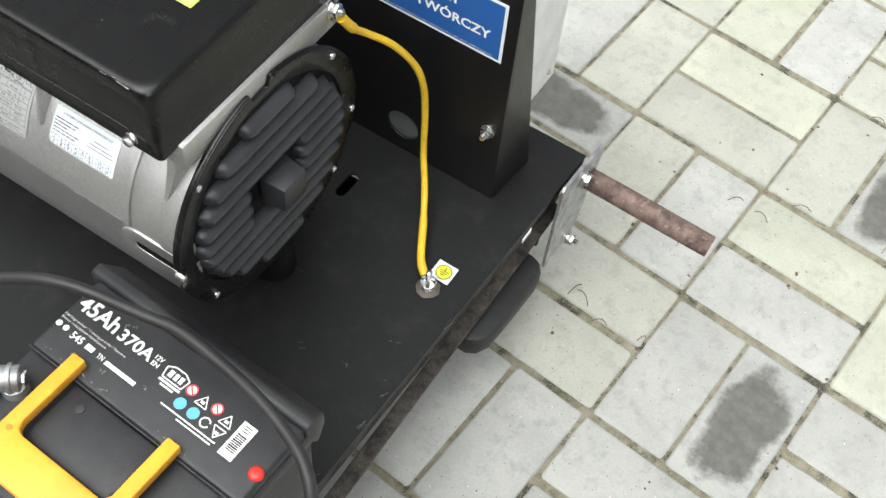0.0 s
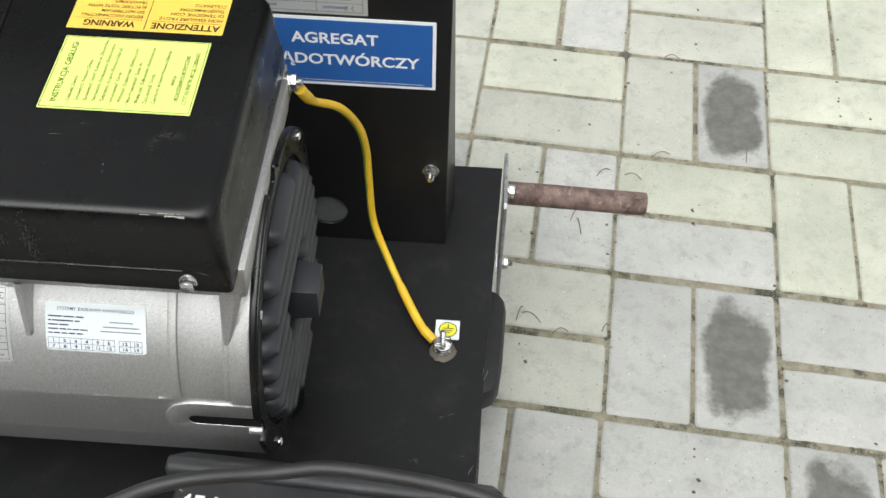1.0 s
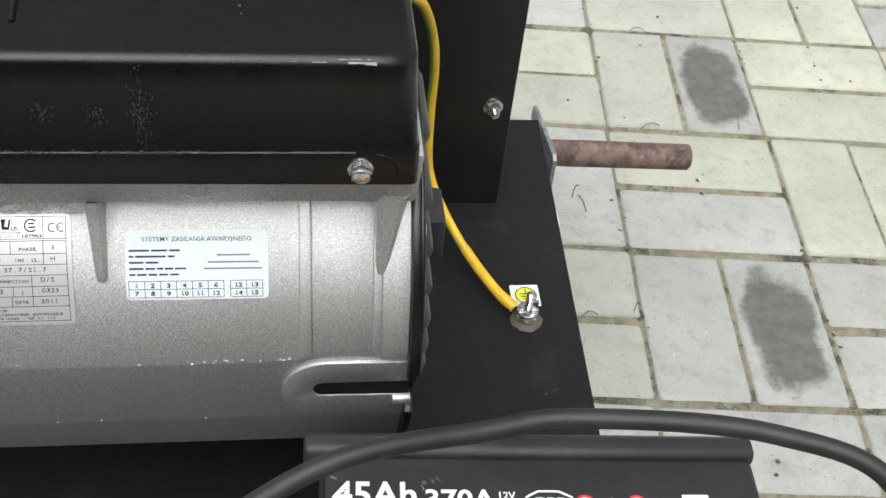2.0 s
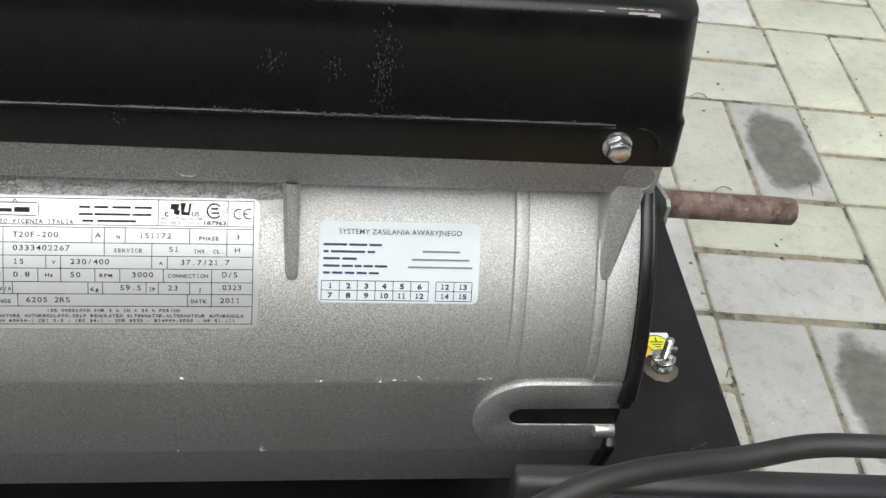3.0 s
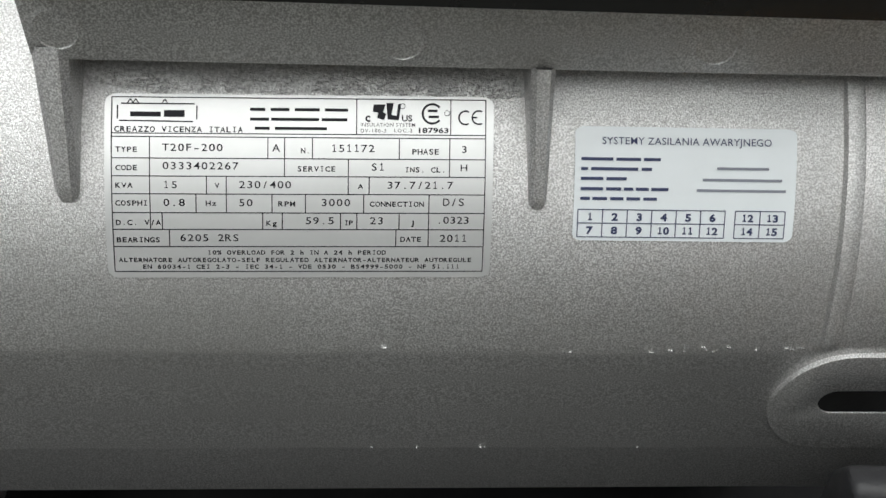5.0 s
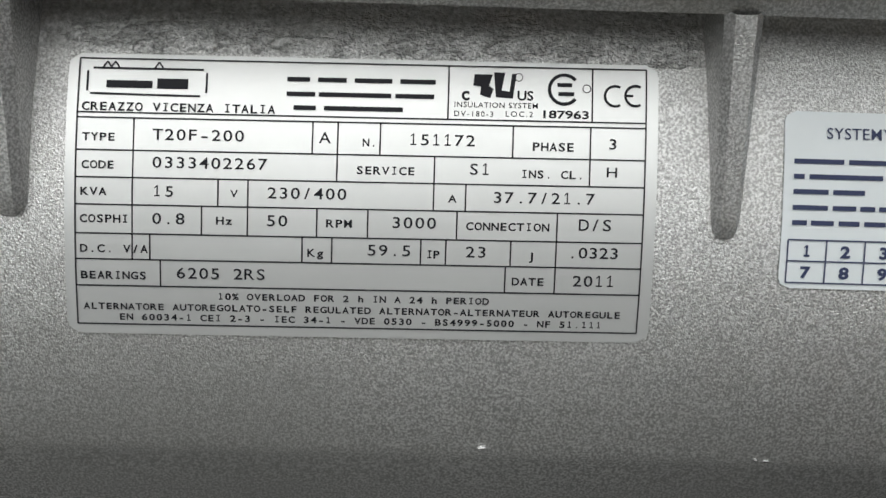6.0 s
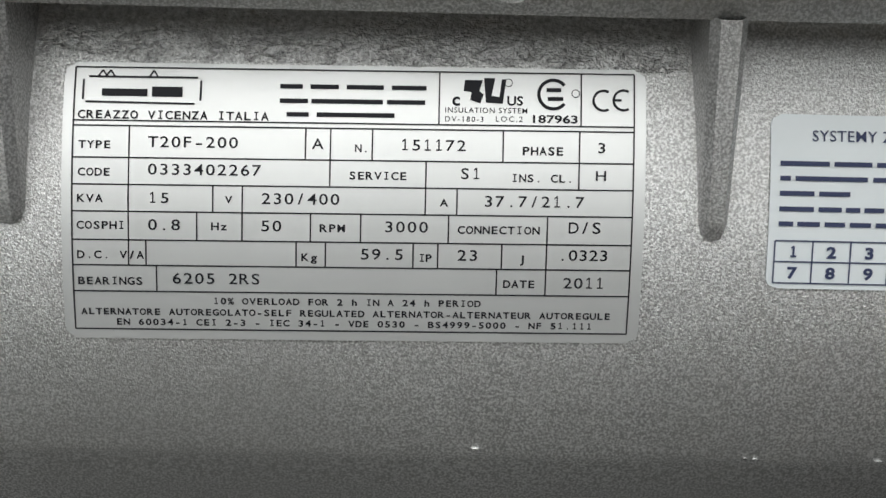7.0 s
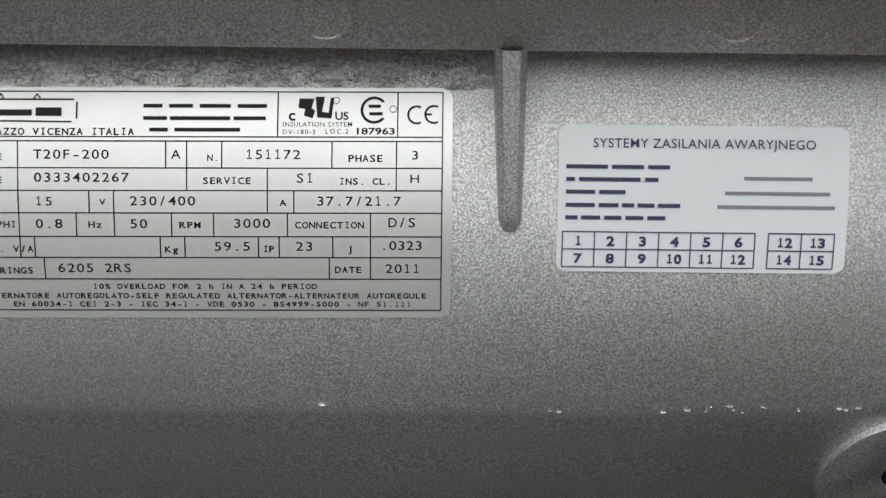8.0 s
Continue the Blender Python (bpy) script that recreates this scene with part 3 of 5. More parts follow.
part("side_fold", sheet_bm([(0.0032, PLATE_Z + 0.0003), (0.067, PLATE_Z + 0.0003), (0.022, 0.52), (0.0032, 0.637)], [], 0.003, lambda u, v, w: (-0.003 + u * 0.095 + w, u, v), 0.0006), PANEL_PAINT, panel)
part("left_fold", sheet_bm([(0.0032, PLATE_Z + 0.0003), (0.067, PLATE_Z + 0.0003), (0.022, 0.52), (0.0032, 0.637)], [], 0.003, lambda u, v, w: (-0.46 + w, u, v), 0.0006), PANEL_PAINT, panel)
part("hole_cover", sheet_bm(circle(-0.117, 0.281, 0.0235, 28), [], 0.002, lambda u, v, w: (u, 0.0035 + w, v)), plastic("grey_plug", (0.11, 0.11, 0.115), 0.5), panel, "grey blanking plug in a round hole")
part("bolt", hex_bolt_bm((-0.0155, -0.0002, 0.346), (0, -1, 0), 0.0105, 0.006, 0.016, 0.006), ZINC, panel, smooth=35)

rear_box = part("rear_box", box_bm(-0.40, -0.0015, 0.0300, 0.1080, 0.3420, 0.7000, 0.002), WHITE_TANK, panel, "white plastic box on the back of the panel", smooth=40)
part("screw", lathe_bm([(0, 0.0034), (0.0010, 0.0034), (0.0018, 0.0022), (0.002, 0.001)], (-0.0015, 0.0930, 0.3590), (1, 0, 0), 14), ZINC, rear_box, smooth=50)


def blue_sign():
    u0, u1, z0, z1 = -0.178, -0.0125, 0.4475, 0.5215
    sign = thing("blue_sign", (-0.095, -0.001, 0.4475), "blue enamel-like sign with white border and lettering on the black panel", "sign")
    part("sign_sheet", sheet_bm(round_rect(u0, u1, z0, z1, 0.001), [], 0.0006, lambda u, v, w: (u, -0.0003 - w, v)), SIGN_WHITE, sign)
    p = Print(lambda u, v: (u, -0.0011, v))
    p.poly([(u0 + 0.003, z0 + 0.003), (u1 - 0.003, z0 + 0.003), (u1 - 0.003, z1 - 0.003), (u0 + 0.003, z1 - 0.003)])
    part("blue_field", p.bm, SIGN_BLUE, sign)
    p = Print(lambda u, v: (u0 + u, -0.0013, z1 - v))
    p.words("AGREGAT", 0.042, 0.1165, 0.0215, 0.0115, True)
    p.words("PRĄDOTWÓRCZY", 0.0145, 0.1515, 0.0445, 0.0115, True)
    p.bar(0.03, 0.155, 0.0685, 0.0005)
    part("sign_lettering", p.bm, SIGN_WHITE, sign)


blue_sign()


def data_label():
    u0, u1, z0, z1 = -0.175, -0.0695, 0.5245, 0.585
    lab = thing("panel_data_label", (-0.12, -0.001, z0), "silver data label with small print on the black panel", "label")
    part("label_sheet", sheet_bm(round_rect(u0, u1, z0, z1, 0.001), [], 0.0004, lambda u, v, w: (u, -0.0003 - w, v)), PLATE_FOIL, lab)
    p = Print(lambda u, v: (u, -0.0009, v))
    for z in (0.5275, 0.5365, 0.546, 0.556):
        p.line(u0 + 0.004, z, u1 - 0.004, z, 0.0005)
    for u in (u0 + 0.004, -0.112, u1 - 0.004):
        p.line(u, 0.5275, u, 0.581, 0.0005)
    for i, z in enumerate((0.532, 0.541, 0.551)):
        p.bar(u0 + 0.008, u0 + 0.03 + 0.004 * i, z, 0.0022)
        p.bar(-0.107, -0.086 + 0.003 * i, z, 0.0022)
    p.arc(-0.0865, 0.5315, 0.0022, 90, 270, 0.0007, 8)
    p.arc(-0.0805, 0.5315, 0.0022, 90, 270, 0.0007, 8)
    part("small_print", p.bm, GREY_INK, lab)


data_label()


# ---------- alternator ----------

AX_Y, AX_Z, R = -0.217, 0.433, 0.118


def on_body(angle, r=R):
    """A point of the round housing, by its angle above the horizontal on the near side: (y, z)."""
    return AX_Y - r * math.cos(radians(angle)), AX_Z + r * math.sin(radians(angle))


alternator = thing("alternator", (-0.3, AX_Y, PLATE_Z), "grey cast-aluminium alternator with black terminal box on base plate", "alternator")


def extrude_x(profile, x0, x1, sections=1, shrink=0.0):
    """A closed (y, z) profile drawn out along x."""
    bm = bmesh.new()
    rings = []
    for i in range(sections + 1):
        x = x0 + (x1 - x0) * i / sections
        rings.append([bm.verts.new((x, y, z)) for y, z in profile])
    n = len(profile)
    for a, b in zip(rings[:-1], rings[1:]):
        for i in range(n):
            bm.faces.new((a[i], a[(i + 1) % n], b[(i + 1) % n], b[i]))
    bm.faces.new(rings[0])
    bm.faces.new(rings[-1][::-1])
    bmesh.ops.recalc_face_normals(bm, faces=bm.faces)
    return bm


def housing_profile(grow=0.0):
    """Round above, two flat facets below on either side."""
    near = [on_body(a, R + grow) for a in range(90, 9, -4)] + [on_body(9, R + grow), on_body(7.6, R + grow - 0.0001), (-0.3343 - grow, 0.4462), (-0.3340 - grow, 0.4440)]
    near += [(-0.3326 - grow, 0.3985), (-0.3322 - grow, 0.3975), (-0.3252 - grow, 0.3665), (-0.3225, 0.3630), (-0.312, 0.359), (-0.285, 0.356)]
    far = [(2 * AX_Y - y, z) for y, z in near[1:]][::-1]
    return near + far


HOUSING_END = -0.1165
body = part("stator_housing", extrude_x(housing_profile(), -0.62, HOUSING_END, 12), ALU, alternator, "sand-cast grey aluminium housing", smooth=26)


def chips():
    """Bright chips where the parting edge has been knocked."""
    rng = random.Random(4)
    bms = []
    for k in range(17):
        x = rng.choice((rng.uniform(-0.24, -0.18), rng.uniform(-0.39, -0.17), rng.uniform(-0.21, -0.18)))
        y, z = on_body(6.9 + rng.uniform(-0.5, 0.7), R + 0.0001)
        bms.append(box_bm(x, x + rng.uniform(0.0003, 0.0016), y - 0.0001, y + 0.0004, z, z + rng.uniform(0.0001, 0.00026)))
    for k in range(5):
        x = rng.uniform(-0.33, -0.2)
        bms.append(box_bm(x, x + rng.uniform(0.0003, 0.0008), -0.3328, -0.3322, 0.3978, 0.3978 + rng.uniform(0.0002, 0.0004)))
    return join_bm(*bms)


part("bright_chip", chips(), SCREW, alternator, "bright nicks on the casting edge")["kind"] = "stuff"


def band(x0, x1, grow, a0=8.0, a1=56.0):
    """A raised strip round the near side of the housing."""
    prof = [on_body(a0 + (a1 - a0) * i / 24, R + grow) for i in range(25)]
    prof += [on_body(a1 - (a1 - a0) * i / 24, R - 0.002) for i in range(25)]
    bm = extrude_x(prof, x0, x1)
    rims = [e for e in bm.edges if len(e.link_faces) == 2 and e.calc_face_angle(0) > 1.0]
    bmesh.ops.bevel(bm, geom=rims, offset=min(0.0008, grow * 0.5), segments=2, profile=0.5, affect="EDGES")
    return bm


part("ridge", band(-0.1715, -0.1655, 0.0030), ALU, alternator, smooth=40)
part("raised_band", band(-0.1655, -0.1350, 0.0007), ALU, alternator, smooth=40)
part("ridge", band(-0.1350, -0.1305, 0.0026, 9, 40), ALU, alternator, smooth=40)
part("end_band", band(-0.1305, -0.1163, 0.0034), ALU, alternator, smooth=40)

# flat top flange that carries the terminal box, with its round bosses and tapering webs
FL_Y, FL_Z = -0.3075, 0.5330


def flange_bm():
    prof = [(FL_Y, FL_Z), (FL_Y - 0.0012, 0.5635), (AX_Y * 2 - FL_Y, 0.5635), (AX_Y * 2 - FL_Y, FL_Z)]
    bm = extrude_x(prof, -0.4120, -0.1135)
    for v in bm.verts:
        if v.co.z < 0.55:
            v.co.x += 0.0022 if v.co.x < -0.3 else -0.0022
    bmesh.ops.bevel(bm, geom=bm.edges[:], offset=0.0018, segments=2, profile=0.5, affect="EDGES")
    return bm


part("top_flange", flange_bm(), ALU, alternator, "flat cast flange under the terminal box", smooth=40)
for x, z in ((-0.4012, 0.5434), (-0.3073, 0.5424), (-0.2185, 0.5429), (-0.1238, 0.5418)):
    part("boss", lathe_bm([(-0.0004, 0.0085), (0.0003, 0.0064), (0.0004, 0.0060), (0.0000, 0.0057), (0.0000, 0.001)], (x, FL_Y - 0.0005, z), (0, -1, 0), 28), ALU, alternator, smooth=40)


def web_bm(x, half, z_low, lean, taper=0.30, rise=0.0012):
    """A thin gusset between flange and round housing, its front edge drafted and rounded."""
    bm = bmesh.new()
    rows = []
    x_top = x
    for i in range(19):
        s = i / 18
        z = FL_Z + rise + (z_low - FL_Z - rise) * s
        skin = AX_Y - math.sqrt(max(0, R * R - (z - AX_Z) ** 2))
        end = AX_Y - math.sqrt(R * R - (z_low - AX_Z) ** 2) - 0.0026
        tip = max(0.0, (s - 0.86) / 0.14)
        front = FL_Y - 0.0009 + (end - FL_Y + 0.0009) * s + 0.0042 * (1 - math.sqrt(1 - tip * tip))
        k = (1.0 - taper * s) * math.sqrt(max(0.05, 1 - 0.8 * tip ** 3))
        x = x_top + lean * s
        rows.append([bm.verts.new(p) for p in ((x - half * k * 1.1, max(front, skin) + 0.004, z), (x - half * k, front + 0.0022, z), (x - half * k * 0.55, front, z), (x + half * k * 0.55, front, z), (x + half * k, front + 0.0022, z), (x + half * k * 1.1, max(front, skin) + 0.004, z))])
    for a, b in zip(rows[:-1], rows[1:]):
        for i in range(5):
            bm.faces.new((a[i], a[i + 1], b[i + 1], b[i]))
    bm.faces.new(rows[-1])
    bmesh.ops.recalc_face_normals(bm, faces=bm.faces)
    return bm


part("web", web_bm(-0.4043, 0.0051, 0.4915, 0.0010, 0.40, 0.005), ALU, alternator, smooth=35)
part("web", web_bm(-0.2667, 0.0036, 0.4912, 0.0012), ALU, alternator, smooth=35)
part("web", web_bm(-0.1265, 0.0077, 0.4925, -0.0054, 0.70, 0.005), ALU, alternator, smooth=35)


def sweep_x(rings):
    """Skins a row of open profiles."""
    bm = bmesh.new()
    rows = [[bm.verts.new(p) for p in ring] for ring in rings]
    for a, b in zip(rows[:-1], rows[1:]):
        for i in range(len(a) - 1):
            bm.faces.new((a[i], a[i + 1], b[i + 1], b[i]))
    bmesh.ops.recalc_face_normals(bm, faces=bm.faces)
    return bm


def torn_fillet():
    """The rough cast corner where the round housing runs into the flange, beside the middle web."""
    rings = []
    for i in range(300):
        x = -0.410 + i * (0.1440 / 299)
        wob = 0.0009 * noise.noise(Vector((x * 70, 1, 2))) + 0.0008 * noise.noise(Vector((x * 330, 5, 2)))
        rag = 2.2 * noise.noise(Vector((x * 110, 3, 7))) + 1.6 * noise.noise(Vector((x * 420, 3, 9)))
        rings.append(((x, FL_Y + 0.0015, FL_Z + 0.0002), (x, FL_Y + 0.0100, FL_Z + 0.0004 + wob * 0.5), (x, -0.2885 + wob, 0.5300 + wob), (x, *on_body(52.0 + rag * 0.3, R + 0.0007 + wob * 0.5)), (x, *on_body(49.5 + rag * 0.4, R + 0.0003 + wob * 0.25)), (x, *on_body(47.0 + rag * 0.4, R + 0.00005)), (x, *on_body(44.8 + rag * 0.4, R - 0.00008))))
    return sweep_x(rings)


def smooth_fillet():
    """The smooth cast fillet under the flange on the other side of the web."""
    rings = []
    for i in range(120):
        x = -0.2665 + i * (0.1490 / 119)
        wob = 0.0004 * noise.noise(Vector((x * 60, 4, 2)))
        bend = [on_body(45.5, R - 0.0001), on_body(47.5, R + 0.0001 + wob * 0.3), on_body(49.5, R + 0.0005 + wob), on_body(51.5, R + 0.0012 + wob), (-0.2950 + wob, 0.5285), (FL_Y + 0.0085, 0.5325), (FL_Y + 0.0015, FL_Z + 0.0004)]
        rings.append([(x, y, z) for y, z in bend])
    return sweep_x(rings)


part("fillet", torn_fillet(), TORN, alternator, "rough torn casting skin under the flange", smooth=180)
part("fillet", smooth_fillet(), ALU, alternator, "smooth cast fillet under the flange", smooth=180)


def foot_boss():
    """The rounded mounting boss low on the side, slotted open to the end."""
    cx, cz, ro, ri = -0.1567, 0.4222, 0.0243, 0.0054
    outer = [(cx + ro * math.cos(a), cz + ro * math.sin(a)) for a in [math.pi / 2 + math.pi * i / 18 for i in range(19)]]
    zc = cz + 0.0015
    inner = [(cx - 0.0025 + ri * math.cos(a), zc + ri * math.sin(a)) for a in [-math.pi / 2 - math.pi * i / 10 for i in range(11)]]
    pts = outer + [(-0.1135, cz - ro), (-0.1135, zc - ri - 0.0005)] + inner + [(-0.1135, zc + ri + 0.0005), (-0.1135, cz + ro)]
    return sheet_bm(pts, [], 0.020, lambda u, v, w: (u, -0.3362 + 0.05 * (0.4465 - v) + w, v), 0.0008)


part("slotted_boss", foot_boss(), ALU, alternator, "rounded cast boss with an open slot", smooth=40)
# black filler that paints the shade inside the cast slot
part("slot_shade", box_bm(-0.1655, -0.1138, -0.3342, -0.320, 0.4168, 0.4304), SHADE_BLACK, alternator)
part("bolt", rod_bm((-0.1225, -0.3340, 0.4135), (-0.1128, -0.3340, 0.4135), 0.0038, sides=14, bevel=0.0006), BRIGHT, alternator, smooth=40)

# feet that hold the housing on the plate, on round rubber mounts
for x in (-0.160, -0.47):
    for y in ((AX_Y + 0.023,) if x > -0.3 else (-0.215, AX_Y + 0.023)):
        part("foot", box_bm(x - 0.022, x + 0.022, y - 0.014, y + 0.014, 0.288, 0.358, 0.004), PLATE_PAINT, alternator)
        # the mounts' colour includes the shade under the housing
        part("rubber_mount", lathe_bm([(0, 0.026), (0.003, 0.027), (0.012, 0.024), (0.03, 0.024), (0.040, 0.027), (0.044, 0.026)], (x, y, PLATE_Z + 0.0005), (0, 0, 1), 28), SHADE_BLACK, alternator, "round black rubber mount, blackened further for the shade under the housing", smooth=40)
part("rubber_mount", lathe_bm([(0, 0.021), (0.004, 0.022), (0.05, 0.020), (0.09, 0.020)], (-0.137, -0.2, PLATE_Z + 0.0005), (0, 0, 1), 28), SHADE_BLACK, alternator, smooth=40)
foot_outline = [(-0.52, 0.372), (-0.490, 0.372), (-0.478, 0.352), (-0.4655, 0.342), (-0.4640, 0.306), (-0.481, 0.306), (-0.486, 0.285), (-0.494, 0.256), (-0.52, 0.256)]
part("lug", sheet_bm(foot_outline, [], 0.030, lambda u, v, w: (u, -0.306 + w, v), 0.0025), ALU, alternator, "cast foot with a stud and nut", smooth=40)
part("stud_bolt", hex_bolt_bm((-0.462, -0.302, 0.3205), (1, 0, 0), 0.0125, 0.007, 0.0, 0.012), ZINC, alternator, smooth=35)
part("stud_bolt", hex_bolt_bm((-0.4630, -0.3185, 0.5330), (1, -0.1, 0), 0.011, 0.006, 0.0, 0.008), ZINC, alternator, smooth=35)


# ---------- end cover with its louvres ----------

CV_Y, CV_Z, CV_X = -0.2175, 0.4300, -0.1113


def cover_outline(r):
    """The round rim, cut in at the top and beside the slotted boss."""
    pts = []
    for i in range(240):
        a = 2 * math.pi * i / 240
        k = math.degrees(a)
        s = 1.0
        if 86 < k < 97:
            s = 0.905
        elif 177 < k < 190:
            s = 0.93
        pts.append((CV_Y + r * s * math.cos(a), CV_Z + r * s * math.sin(a)))
    return pts


cover = part("end_cover", sheet_bm(cover_outline(0.1248), [circle(CV_Y, CV_Z, 0.1030, 64)], 0.0048, lambda u, v, w: (CV_X - 0.0048 + w, u, v), 0.0014), COVER, alternator, "black louvred end cover", smooth=40)
# black disc added behind the slats, painting the shade in their gaps
part("cover_back", sheet_bm(circle(CV_Y, CV_Z, 0.1029, 48), [], 0.002, lambda u, v, w: (CV_X - 0.0045 + w, u, v)), SHADE_BLACK, cover)


def rim_lip(a0, a1):
    """A raised bead along one stretch of the rim's outer edge."""
    line = [Vector((CV_X + 0.0006, CV_Y + 0.1228 * math.cos(radians(a)), CV_Z + 0.1228 * math.sin(radians(a)))) for a in [a0 + (a1 - a0) * i / 40 for i in range(41)]]
    return tube_bm(line, 0.0015, 8)


for a0, a1 in ((99, 175), (30, 84)):
    part("rim_lip", rim_lip(a0, a1), COVER, cover, smooth=60)


def louvre(z, half_height, proud, y0=None, y1=None):
    """One bulging horizontal slat across the round opening, or a piece of it between y0 and y1."""
    span = math.sqrt(max(0.0004, 0.1005 ** 2 - (abs(z - CV_Z) + half_height * 0.45) ** 2))
    y0 = CV_Y - span if y0 is None else y0
    y1 = CV_Y + span if y1 is None else y1
    bm = bmesh.new()
    rings = []
    n, m = 26, 14
    for i in range(n + 1):
        s = -1 + 2 * i / n
        y = (y0 + y1) / 2 + (y1 - y0) / 2 * s
        edge = max(0.0, min(y - y0, y1 - y)) / 0.009
        fade = math.sqrt(max(0.0, 1 - (1 - min(1.0, edge)) ** 2))
        ring = []
        for j in range(m):
            a = 2 * math.pi * j / m
            tall = half_height * (0.45 + 0.55 * fade)
            dx = proud * (0.10 + 0.90 * fade) * math.cos(a)
            dz = tall * math.sin(a)
            ring.append(bm.verts.new((CV_X - 0.0022 + (dx if dx > 0 else 0.1 * dx) - 0.20 * dz, y, z + dz)))
        rings.append(ring)
    for a, b in zip(rings[:-1], rings[1:]):
        for i in range(m):
            bm.faces.new((a[i], a[(i + 1) % m], b[(i + 1) % m], b[i]))
    bm.faces.new(rings[0])
    bm.faces.new(rings[-1])
    bmesh.ops.recalc_face_normals(bm, faces=bm.faces)
    return bm


def hub_cap():
    """A square stub standing out of the grille, a little drafted."""
    bm = bmesh.new()
    bmesh.ops.create_cube(bm, size=1)
    for v in bm.verts:
        out = v.co.x > 0
        grow = 1.0 if out else 1.16
        v.co = Vector((-0.0855 if out else -0.1112, -0.2180 + v.co.y * 0.0295 * grow, 0.4310 + v.co.z * 0.0300 * grow))
    bmesh.ops.bevel(bm, geom=bm.edges[:], offset=0.0012, segments=2, profile=0.5, affect="EDGES")
    return bm


for i in range(11):
    z = 0.5215 - i * 0.0183
    if abs(z - 0.432) < 0.024:
        part("slat", louvre(z, 0.0078, 0.0120, None, -0.2500), GRILLE, cover, smooth=50)
        part("slat", louvre(z, 0.0078, 0.0120, -0.1860, None), GRILLE, cover, smooth=50)
    else:
        part("slat", louvre(z, 0.0078, 0.0120), GRILLE, cover, smooth=50)
part("hub_cap", hub_cap(), GRILLE, cover, "square black hub cap", smooth=35)
for a in (41, -9, -43, 137, 221):
    y, z = CV_Y + 0.1180 * math.cos(radians(a)), CV_Z + 0.1180 * math.sin(radians(a))
    part("screw", lathe_bm([(0, 0.0040), (0.0014, 0.0040), (0.0027, 0.0029), (0.003, 0.001)], (CV_X, y, z), (1, 0, 0), 14), SCREW, cover, smooth=50)


# ---------- terminal box ----------

def box_cover():
    """A pressed cover: upright skirt, then sides that lean in to a flat top with round edges."""
    x0, x1, y0, y1 = -0.4105, -0.1180, -0.3262, 2 * AX_Y + 0.3262
    levels = [(0.5637, 0.0, 0.004), (0.5810, 0.0003, 0.005), (0.5835, 0.0014, 0.006), (0.6130, 0.0026, 0.012), (0.6238, 0.0032, 0.014), (0.6266, 0.0046, 0.016), (0.6279, 0.0070, 0.018), (0.6283, 0.0100, 0.02)]
    bm = bmesh.new()
    rings = []
    for z, inset, r in levels:
        drop = 0.0020 if z < 0.57 else 0.0
        rings.append([bm.verts.new((u, v, z - drop * (u - x0) / (x1 - x0))) for u, v in round_rect(x0 + inset, x1 - inset, y0 + inset, y1 - inset, r, 6)])
    n = len(rings[0])
    for a, b in zip(rings[:-1], rings[1:]):
        for i in range(n):
            bm.faces.new((a[i], a[(i + 1) % n], b[(i + 1) % n], b[i]))
    bm.faces.new(rings[0][::-1])
    bm.faces.new(rings[-1])
    bmesh.ops.recalc_face_normals(bm, faces=bm.faces)
    return bm


tbox = part("terminal_box", box_cover(), BOX_PAINT, alternator, "glossy black pressed-steel terminal box cover", smooth=35)
bead = smooth_line([(-0.398, -0.3259, 0.5775), (-0.392, -0.3259, 0.5800), (-0.384, -0.3258, 0.5806), (-0.374, -0.3257, 0.5796)] + [(x, -0.3257, 0.5799) for x in [-0.360 + 0.0164 * i for i in range(14)]], 6)
part("bead", tube_bm(bead, lambda s: 0.0012 + 0.0003 * math.sin(s * 90) * math.sin(s * 23), 8, 0.3), BOX_PAINT, tbox, smooth=60)
curl = smooth_line([(-0.140 + 0.0125 * math.cos(radians(a)), -0.3258, 0.5700 + 0.0095 * math.sin(radians(a))) for a in (80, 60, 40, 20, 0, -20, -35)], 5)
part("bead", tube_bm(curl, lambda s: 0.0011 * math.sin(math.pi * (0.08 + 0.84 * s)), 8, 0.2), BOX_PAINT, tbox, smooth=60)
part("bead", tube_bm([Vector((-0.287 - 0.012 * (i / 12), -0.30 + 0.165 * i / 12, 0.6278)) for i in range(13)], 0.0016, 8), BOX_PAINT, tbox, smooth=60)
for x, z in ((-0.386, 0.5730), (-0.1445, 0.5715)):
    part("bolt", hex_bolt_bm((x, -0.3258, z), (0, -1, 0), 0.0090, 0.0046, 0.0118, 0.0, True), SCREW, tbox, smooth=35)


def edge_scuff():
    """Paint rubbed off along the cover's upper front edge."""
    rng = random.Random(3)
    p = Print(lambda u, v: (u, -0.3230 + 0.0026 * v - 0.0003, 0.6240 + 0.0032 * v + 0.0003))
    for u0, u1, v, h in ((-0.1555, -0.1500, 0.75, 0.16), (-0.1512, -0.1420, 0.60, 0.30), (-0.1440, -0.1395, 0.45, 0.34), (-0.176, -0.172, 0.6, 0.08), (-0.166, -0.160, 0.5, 0.06)):
        n = 7
        up = [(u0 + (u1 - u0) * i / n, v + h * rng.uniform(0.4, 1.0)) for i in range(n + 1)]
        low = [(u0 + (u1 - u0) * i / n, v - h * rng.uniform(0.3, 1.0)) for i in range(n, -1, -1)]
        p.poly(up + low)
    return p.bm


part("paint_scuff", edge_scuff(), SCUFF, tbox, "bare scuff on the cover edge")


